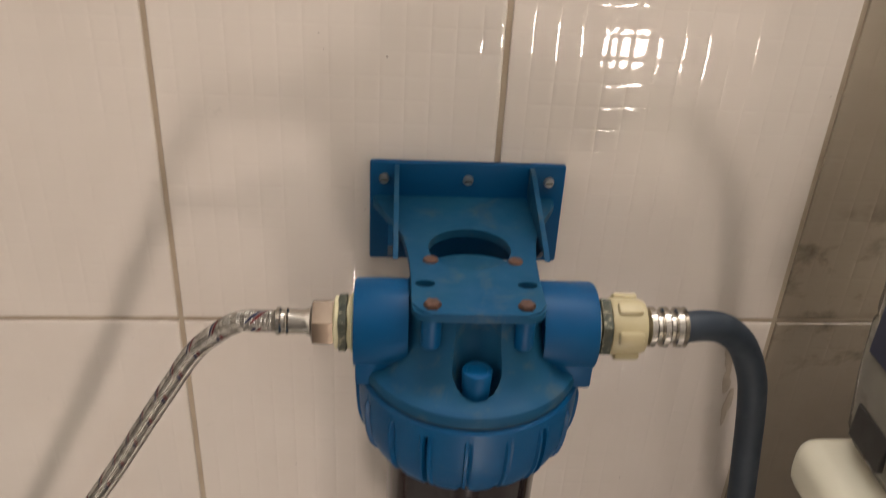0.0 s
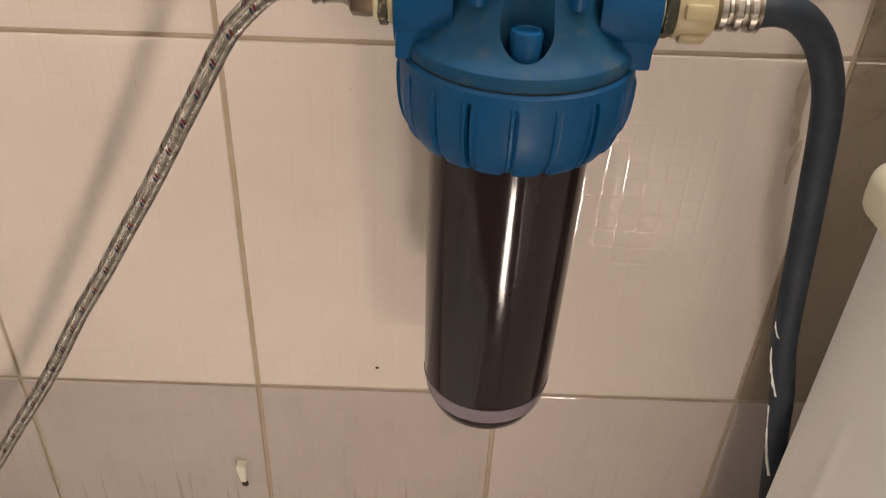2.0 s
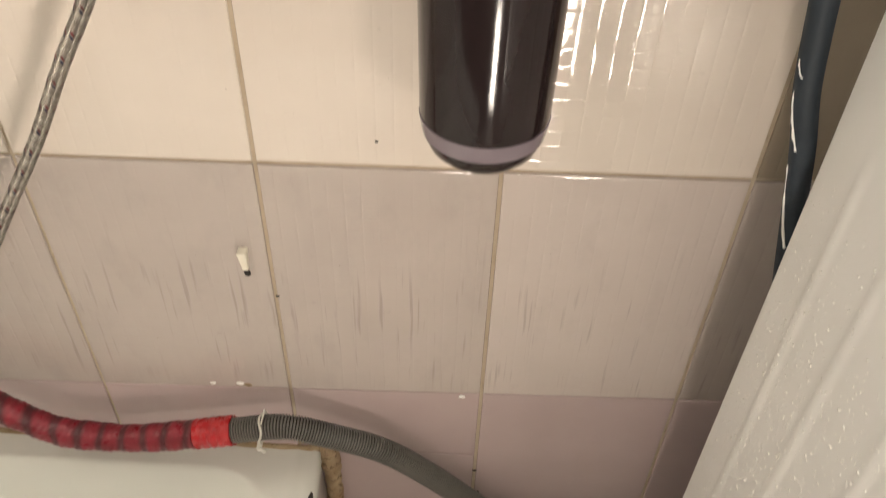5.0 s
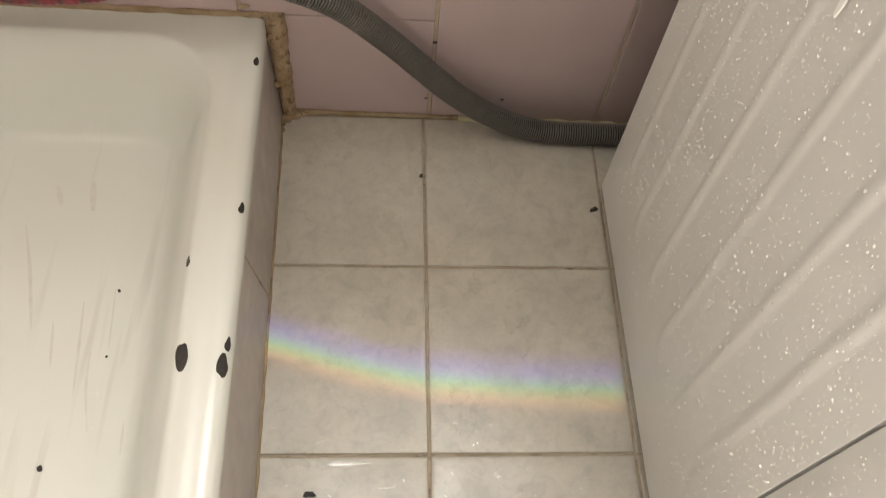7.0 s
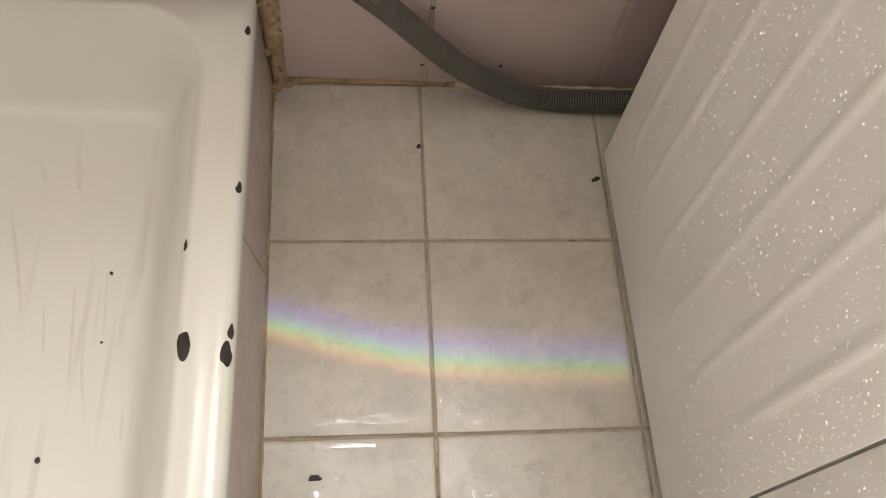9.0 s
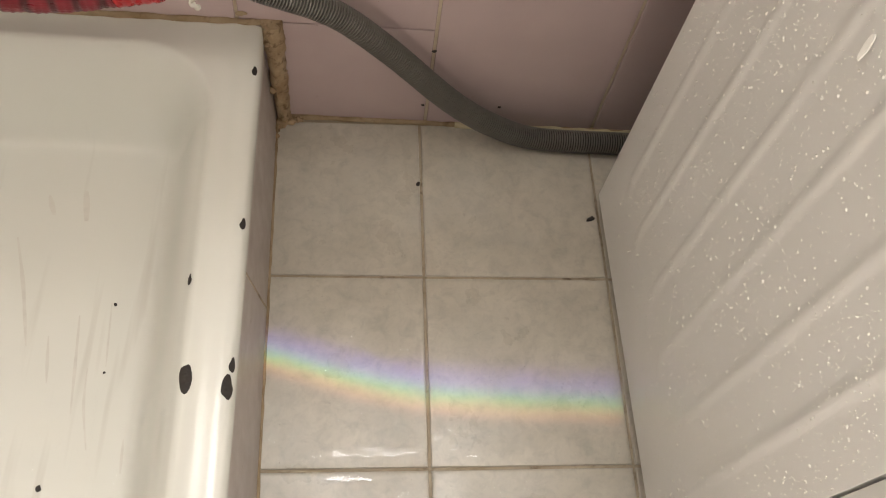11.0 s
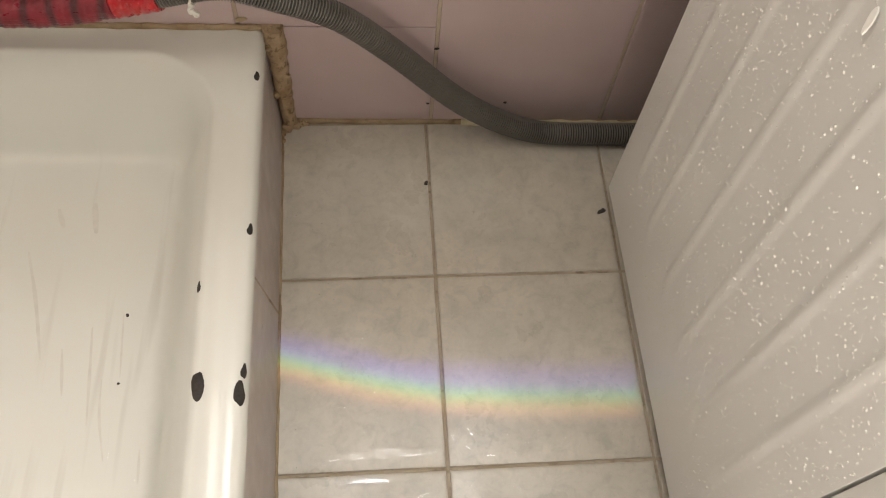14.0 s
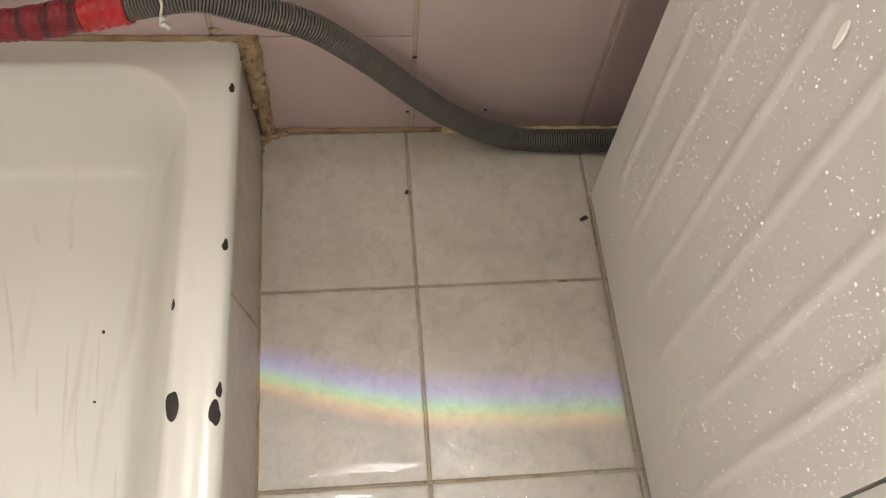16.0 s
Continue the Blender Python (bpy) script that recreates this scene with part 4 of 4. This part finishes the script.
bm = bmesh.new()
ys = [-0.004 - 0.002 * k for k in range(200)]
zs = [0.016 + 0.0095 * k for k in range(85)]
grid = [[bm.verts.new((-panel_relief(y, z), y, z)) for z in zs] for y in ys]
for a, b in zip(grid, grid[1:]):
    for i in range(len(zs) - 1):
        bm.faces.new((a[i], b[i], b[i + 1], a[i + 1]))
# folded edges
edge = [bm.verts.new((0.003, 0.0, z)) for z in zs]
edge2 = [bm.verts.new((0.03, 0.0, z)) for z in zs]
for i in range(len(zs) - 1):
    bm.faces.new((grid[0][i], grid[0][i + 1], edge[i + 1], edge[i]))
    bm.faces.new((edge[i], edge[i + 1], edge2[i + 1], edge2[i]))
low = [bm.verts.new((0.012, y, 0.014)) for y in ys]
for k in range(len(ys) - 1):
    bm.faces.new((grid[k][0], grid[k + 1][0], low[k + 1], low[k]))
front_edge = [bm.verts.new((0.010, ys[-1] - 0.0008, z)) for z in zs]
for i in range(len(zs) - 1):
    bm.faces.new((grid[-1][i], front_edge[i], front_edge[i + 1], grid[-1][i + 1]))
side = part("side_panel", bm, M_MACHINE, wm, "ribbed white lacquered side panel")
side.data.set_sharp_from_angle(angle=radians(60))
part("body", box(0.008, W, -0.400, -0.001, 0.03, TOP, 0.002), M_MACHINE, wm)
part("front_panel", box(0.0, W, -0.52, -0.4042, 0.016, TOP, 0.0014, 2), M_MACHINE, wm, "white front panel")
part("top_lid", box(-0.0165, W + 0.008, -0.535, 0.004, TOP - 0.003, 0.852, 0.013, 5), M_LID, wm, "ivory plastic top lid")
part("plinth", box(0.014, W - 0.01, -0.50, -0.006, 0.006, 0.05, 0.002), M_DARK, wm)
for x in (0.06, W - 0.05):
    for y in (-0.06, -0.46):
        part("foot", lathe([(0.02, 0.0), (0.02, 0.006), (0.012, 0.008), (0.012, 0.03)], x, y, 20), M_DARK, wm)

# a flake of paint on the side, and droplets
bm = blob(0, 0, 0.0026, 0.0066, 0.0, 33, rough=0.12, thick=0.0009, tip=0.5)
bmesh.ops.transform(bm, matrix=Matrix.Translation((-0.0024, -0.196, 0.480)) @ Matrix.Rotation(radians(-74), 4, "Y") @ Matrix.Rotation(radians(112), 4, "Z"), verts=bm.verts)
part("paint_flake", bm, M_PAINT, wm, "white flake of paint")


def droplets(count, seed):
    g = random.Random(seed)
    bm = bmesh.new()
    clusters = [(g.uniform(-0.50, -0.03), g.uniform(0.10, 0.60)) for _ in range(170)]
    for k in range(count):
        if k % 3:
            c = g.choice(clusters)
            y, z = g.gauss(c[0], 0.020), g.gauss(c[1], 0.024)
        else:
            y, z = g.uniform(-0.51, -0.01), g.uniform(0.05, 0.66)
        if not (-0.51 < y < -0.006 and 0.03 < z < 0.75) or -0.41 < y < -0.402:
            continue
        r = min(0.0013, 0.00034 + g.expovariate(1 / 0.00019))
        x = -panel_relief(y, z)
        rings = [[(x - hh * r * 0.75, y + rr * r * math.cos(a), z + rr * r * math.sin(a) * 1.05) for a in [2 * math.pi * i / 7 for i in range(7)]] for rr, hh in ((1.0, -0.1), (0.82, 0.62), (0.42, 0.95))]
        rings_mesh(rings, bm=bm)
    ob = part("droplet_spray", bm, M_DROP, wm, "spray of water droplets on the panel, glints painted near-white")
    return tagged(ob, kind="stuff")


# droplets are opaque near-white: their bright glints are put into the base colour
m_, nt_, b_ = nodes_of("droplet_painted_glint")
b_.inputs["Base Color"].default_value = (0.62, 0.60, 0.56, 1)
b_.inputs["Roughness"].default_value = 0.04
b_.inputs["Specular IOR Level"].default_value = 0.8
nt_.links.new(mix(nt_, ramp(nt_, tex_noise(nt_, coords(nt_), 300, 2), 0.35, 0.65), (0.92, 0.90, 0.86), (0.78, 0.76, 0.72)), b_.inputs["Base Color"])
M_DROP = m_
droplets(7600, 4)

# canister on the machine
can = thing("plastic_canister", "cloudy grey plastic canister with a green label", "canister", (0.2620, -0.170, 0.852))


def rounded_slab(hx, hy, r, zs_, n=8):
    """Upright rounded box from (z, shrink) rows."""
    rings = []
    for z, k in zs_:
        ring = []
        for qx, qy, a0 in ((1, 1, 0), (-1, 1, 90), (-1, -1, 180), (1, -1, 270)):
            for i in range(n):
                a = radians(a0 + 90 * i / (n - 1))
                ring.append((qx * (hx - r) + (r - k) * math.cos(a), qy * (hy - r) + (r - k) * math.sin(a), z))
        rings.append(ring)
    return rings_mesh(rings)


part("body", rounded_slab(0.060, 0.083, 0.024, [(0.0, 0.010), (0.003, 0.004), (0.012, 0.0), (0.045, -0.004), (0.080, -0.006), (0.085, -0.004), (0.090, -0.006), (0.16, -0.007), (0.19, -0.004), (0.21, 0.004), (0.225, 0.018)]), M_BOTTLE, can)
part("label", box(-0.0672, -0.0640, -0.055, -0.005, 0.020, 0.075, 0.0005, 1), M_GREEN, can, "green paper label")
part("sticker", box(-0.0680, -0.0655, 0.012, 0.060, 0.070, 0.104, 0.0005, 1), M_NAVY, can, "dark navy sticker")
part("sticker", box(-0.0640, -0.0600, 0.026, 0.058, 0.014, 0.036, 0.0005, 1), M_DARK, can, "blackish sticker")
part("neck", lathe([(0.020, 0.222), (0.020, 0.240)], 0.0, -0.03, 24), M_BOTTLE, can)
part("screw_cap", lathe([(0.022, 0.236), (0.024, 0.238), (0.024, 0.262), (0.021, 0.266)], 0.0, -0.03, 32), M_NAVY, can)


# ---- water on the floor and in the tray ----
def puddle(cx, cy, rx, ry, seed, turn=0.0, rough=0.6, deep=0.0011):
    g = random.Random(seed)
    ph = [(g.uniform(0, 6.3), g.uniform(0.4, 1.0) / (k ** 0.75), k) for k in range(2, 16)]
    n = 110
    rings = []
    for f, z in ((1.0, 0.0001), (0.985, 0.45), (0.955, 0.8), (0.91, 1.0), (0.6, 1.0), (0.2, 0.97)):
        ring = []
        for i in range(n):
            a = 2 * math.pi * i / n
            r = f * max(0.35, 1 + rough * 0.3 * sum(w * math.sin(k * a + p) for p, w, k in ph))
            x, y = rx * r * math.cos(a), ry * r * math.sin(a)
            ring.append((cx + math.cos(turn) * x - math.sin(turn) * y, cy + math.sin(turn) * x + math.cos(turn) * y, z * deep + 0.0001))
        rings.append(ring)
    ob = part("puddle", rings_mesh(rings), M_WATER)
    return tagged(ob, "thin puddle of clear water on the floor tiles", "puddle", group="puddles on the floor")


for k, (x, y, rx, ry, t) in enumerate(((0.1, -0.56, 0.07, 0.045, 0), (-0.06, -0.57, 0.07, 0.05, 0))):
    puddle(x, y, rx, ry, 200 + k, t)


def pool(outline, seed, deep=0.0009):
    """A pool of water with a given crooked outline, rounded at its rim."""
    g = random.Random(seed)
    ring = smooth_path([(x, y, 0.0) for x, y in outline + outline[:1]], 0.0012)[:-1]
    mid = sum(ring, Vector()) / len(ring)
    wob = [g.uniform(-1, 1) for _ in ring]
    wob = [(wob[i - 2] + wob[i - 1] + wob[i]) / 3 for i in range(len(ring))]
    normals = []
    for i in range(len(ring)):
        t = ring[(i + 1) % len(ring)] - ring[i - 1]
        nrm = Vector((-t.y, t.x, 0)).normalized()
        normals.append(nrm)
    area_ = sum(a.x * b.y - b.x * a.y for a, b in zip(ring, ring[1:] + ring[:1]))
    sign = 1 if area_ > 0 else -1
    rings = []
    for inset, z in ((0.0, 0.0), (0.0004, 0.45), (0.0010, 0.80), (0.0017, 0.97), (0.0022, 1.0)):
        rings.append([p + sign * q * (inset + 0.0004 * w) + Vector((0, 0, z * deep + 0.0001)) for p, q, w in zip(ring, normals, wob)])
    rings.append([p + (mid - p) * 0.6 + Vector((0, 0, deep * 1.02)) for p in ring])
    return tagged(part("puddle", rings_mesh(rings), M_WATER), "thin puddle of clear water on the floor tiles", "puddle", group="puddles on the floor")


pool([(-0.097, -0.386), (-0.082, -0.386), (-0.068, -0.384), (-0.055, -0.385), (-0.038, -0.382), (-0.029, -0.385), (-0.018, -0.383), (-0.010, -0.382), (-0.006, -0.386), (-0.007, -0.392), (-0.021, -0.394), (-0.031, -0.398), (-0.036, -0.393), (-0.045, -0.393), (-0.055, -0.398), (-0.070, -0.395), (-0.087, -0.398), (-0.096, -0.392)], 1)
pool([(-0.086, -0.358), (-0.082, -0.360), (-0.076, -0.363), (-0.071, -0.360), (-0.067, -0.356), (-0.061, -0.353), (-0.059, -0.357), (-0.063, -0.363), (-0.070, -0.366), (-0.076, -0.375), (-0.080, -0.370), (-0.084, -0.364)], 2)
pool([(-0.136, -0.453), (-0.124, -0.452), (-0.112, -0.455), (-0.103, -0.453), (-0.100, -0.462), (-0.105, -0.472), (-0.119, -0.481), (-0.134, -0.476), (-0.141, -0.464)], 3)
pool([(0.030, -0.458), (0.038, -0.455), (0.043, -0.461), (0.054, -0.457), (0.058, -0.466), (0.049, -0.470), (0.053, -0.478), (0.042, -0.476), (0.034, -0.484), (0.033, -0.470)], 4, 0.0006)
pool([(-0.100, -0.418), (-0.083, -0.414), (-0.063, -0.414), (-0.051, -0.416), (-0.060, -0.418), (-0.083, -0.419)], 5)


def water_trail(points, w, h, seed, rest=0.0):
    """A crooked rounded bead of water lying on the floor or the tray."""
    g = random.Random(seed)
    fine = []
    for a, b in zip(points, points[1:]):
        n = max(1, int(math.dist(a, b) / (2.5 * w)))
        for k in range(n):
            f = k / n
            fine.append((a[0] + (b[0] - a[0]) * f + g.uniform(-w, w) * 0.3, a[1] + (b[1] - a[1]) * f + g.uniform(-w, w) * 0.3))
    fine.append(points[-1])
    line = smooth_path([(x, y, 0.0) for x, y in fine], w * 0.25)
    total = max(len(line) - 1, 1)
    bm = bmesh.new()
    rows = []
    ph = g.uniform(0, 6)
    for i, q in enumerate(line):
        t = (line[min(i + 1, total)] - line[max(i - 1, 0)]).normalized()
        side = Vector((-t.y, t.x, 0))
        f = i / total
        k = min(1.0, 2.2 * math.sqrt(f * (1 - f)) + 0.05) * (0.85 + 0.15 * math.sin(i * 0.17 + ph))
        top = h * min(1.0, k) * (0.85 + 0.15 * math.sin(i * 0.7 + ph))
        rows.append([q + side * (w * k * u) + Vector((0, 0, top * e + 0.0001)) for u, e in ((1.0, 0.0), (0.82, 0.5), (0.45, 0.86), (0.0, 1.0), (-0.45, 0.86), (-0.82, 0.5), (-1.0, 0.0))])
    if rest:
        for r in rows:
            for v in r:
                v.z += tray_height(v.x, v.y)
    vs = [[bm.verts.new(v) for v in r] for r in rows]
    for a, b in zip(vs, vs[1:]):
        for i in range(6):
            bm.faces.new((a[i], a[i + 1], b[i + 1], b[i]))
    return bm


DRIPS_LEFT = [[(-0.078, -0.257), (-0.074, -0.257)], [(-0.067, -0.255), (-0.063, -0.255), (-0.06, -0.257)], [(-0.056, -0.267), (-0.053, -0.266)], [(-0.046, -0.268), (-0.04, -0.267), (-0.035, -0.268)], [(-0.028, -0.284), (-0.022, -0.283), (-0.015, -0.284)], [(-0.036, -0.288), (-0.033, -0.287), (-0.029, -0.289)], [(-0.08, -0.271), (-0.077, -0.272), (-0.073, -0.274)], [(-0.089, -0.281), (-0.084, -0.28)], [(-0.053, -0.277), (-0.049, -0.278)], [(-0.103, -0.31), (-0.1, -0.308), (-0.097, -0.309)], [(-0.03, -0.316), (-0.026, -0.315), (-0.023, -0.316)], [(-0.016, -0.307), (-0.013, -0.309)], [(-0.068, -0.329), (-0.063, -0.329)], [(-0.091, -0.339), (-0.087, -0.339)], [(-0.096, -0.346), (-0.094, -0.343), (-0.091, -0.344)], [(-0.067, -0.355), (-0.064, -0.351), (-0.061, -0.351), (-0.059, -0.355), (-0.062, -0.36)], [(-0.123, -0.398), (-0.118, -0.396), (-0.109, -0.396), (-0.097, -0.394)], [(-0.154, -0.364), (-0.153, -0.367)], [(-0.155, -0.373), (-0.154, -0.383)], [(-0.147, -0.376), (-0.146, -0.387)], [(-0.072, -0.362), (-0.07, -0.365)], [(-0.086, -0.358), (-0.083, -0.36)]]
DRIPS_RIGHT = [[(0.046, -0.267), (0.052, -0.265), (0.058, -0.267)], [(0.059, -0.294), (0.062, -0.293)], [(0.144, -0.339), (0.148, -0.34)], [(0.154, -0.341), (0.157, -0.341)], [(0.155, -0.349), (0.158, -0.353), (0.163, -0.358)], [(0.016, -0.339), (0.02, -0.341)], [(0.019, -0.352), (0.024, -0.353)], [(0.08, -0.333), (0.086, -0.336)], [(0.007, -0.367), (0.008, -0.374), (0.012, -0.381)], [(0.017, -0.365), (0.024, -0.367), (0.028, -0.373), (0.026, -0.379)], [(0.013, -0.372), (0.018, -0.376)], [(0.021, -0.382), (0.024, -0.385), (0.032, -0.384)], [(0.034, -0.392), (0.043, -0.393), (0.057, -0.392)], [(0.067, -0.39), (0.075, -0.392)], [(0.071, -0.381), (0.077, -0.379), (0.084, -0.383), (0.092, -0.372), (0.088, -0.38), (0.098, -0.38), (0.113, -0.378)], [(0.062, -0.378), (0.067, -0.37), (0.071, -0.363)], [(0.119, -0.378), (0.127, -0.376)], [(0.104, -0.387), (0.107, -0.386)], [(0.146, -0.387), (0.147, -0.392)], [(0.055, -0.38), (0.055, -0.384)]]
DRIPS_NEAR = [[(-0.045, -0.439), (-0.031, -0.437), (-0.023, -0.432), (-0.012, -0.429)], [(-0.131, -0.436), (-0.128, -0.44)], [(-0.096, -0.442), (-0.092, -0.447), (-0.087, -0.452)], [(-0.017, -0.458), (-0.014, -0.46)], [(0.016, -0.45), (0.021, -0.442)], [(0.097, -0.429), (0.092, -0.437)], [(0.103, -0.438), (0.107, -0.444), (0.113, -0.452)], [(0.086, -0.45), (0.087, -0.459)], [(0.14, -0.456), (0.141, -0.46)], [(0.149, -0.432), (0.15, -0.44)], [(0.192, -0.416), (0.195, -0.424)], [(0.065, -0.419), (0.071, -0.427), (0.077, -0.432)], [(0.023, -0.423), (0.028, -0.422)], [(0.092, -0.424), (0.102, -0.423)], [(0.053, -0.423), (0.055, -0.419)], [(0.096, -0.416), (0.099, -0.419)]]
for k, pts in enumerate(DRIPS_LEFT + DRIPS_RIGHT + DRIPS_NEAR):
    w = 0.0029 + 0.0005 * (k % 3)
    tagged(part("water_drip", water_trail(pts, 1.8 * w, (0.42 if pts[0][1] > -0.31 else 0.28 if pts[0][1] > -0.37 else 0.16) * w, 300 + k), M_WATER), "crooked drip of clear water on the floor", "water drip", group="water drips")
for k, (pts, w) in enumerate((([(-0.300, -0.351), (-0.2985, -0.385), (-0.297, -0.421)], 0.0022), ([(-0.312, -0.405), (-0.312, -0.430)], 0.0020), ([(-0.322, -0.398), (-0.327, -0.412)], 0.0016), ([(-0.271, -0.419), (-0.273, -0.436)], 0.0014), ([(-0.345, -0.400), (-0.340, -0.432)], 0.0018), ([(-0.290, -0.430), (-0.287, -0.452)], 0.0018))):
    tagged(part("water_run", water_trail(pts, w, 0.0005, 350 + k, 1.0), M_WATER), "thin run of clear water in the tray", "water run", group="water runs in the tray")


# ---- tiles, piece by piece ----
def tile_piece(corners, normal, material, parent, name="tile", lift=0.0):
    """A tile from its four corners (in order) with pillowed edges; its face stands out along normal."""
    n = Vector(normal)
    c = [Vector(q) for q in corners]
    mid = sum(c, Vector()) / 4
    rings = []
    for inset, h in ((0.0, -0.006), (0.0, -0.0012), (0.0006, -0.0003), (0.0018, 0.0), (0.0045, 0.0)):
        ring = []
        for q in c:
            d = mid - q
            ring.append(q + d.normalized() * inset * 1.41 + n * (h + lift))
        rings.append(ring)
    return part(name, rings_mesh(rings), material, parent)


g = random.Random(21)
for col in range(-4, 5):
    xa, xb = 0.2 * col, 0.2 * (col + 1)
    xa, xb = max(xa, -0.93), min(xb, 0.86)
    for r, ((za, sa), (zb, sb)) in enumerate(zip(ROWS_Z, ROWS_Z[1:])):
        if xb > WIN[0] + 0.01 and xa < WIN[1] - 0.01 and zb > WIN[2] and za < WIN[3]:
            continue
        mat_ = M_TILE_FOOT if r == 0 else M_TILE_LOW if r == 1 else M_TILE
        if col == 0 and r == 1:
            mat_ = M_TILE_LOW_PALE
        # right-hand tiles: shade painted into the colour, plus grime
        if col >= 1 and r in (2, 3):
            mat_ = M_TILE_SHADED_GRIMY
        spans = [(za, sa, zb, sb)]
        if r == 0 and col == -1:
            spans = [(0.0, 0.0, 0.1535, 0.008), (0.1540, 0.008, zb, sb)]
        for z0, s0, z1, s1 in spans:
            j = JOINT
            jl = 0.0003 if r == 1 or z0 > 0.1 and r == 0 else j
            jh = 0.0003 if r == 0 else j
            tile_piece([(xa + j, 0, z0 + s0 * xa + jl), (xb - j, 0, z0 + s0 * xb + jl), (xb - j, 0, z1 + s1 * xb - jh), (xa + j, 0, z1 + s1 * xa - jh)], (0, -1, 0), mat_, wall_north, lift=g.uniform(-0.0004, 0.0004))
FX = [-0.40, -0.2, 0.0, 0.2, 0.4, 0.6, 0.8]
FY = [-0.003, -0.203, -0.406, -0.609, -0.812, -0.95]
for xa, xb in zip(FX, FX[1:]):
    for yb, ya in zip(FY, FY[1:]):
        j = 0.0016
        x0 = max(xa, -0.19)
        if xb < -0.19:
            continue
        corners = [(x0 + j, ya + j), (xb - j, ya + j), (xb - j, yb - j), (x0 + j, yb - j)]
        tile_piece([(x - 0.0065 - 0.024 * y, y + 0.024 * x, 0) for x, y in corners], (0, 0, 1), M_FLOOR, floor, lift=g.uniform(-0.0003, 0.0002))
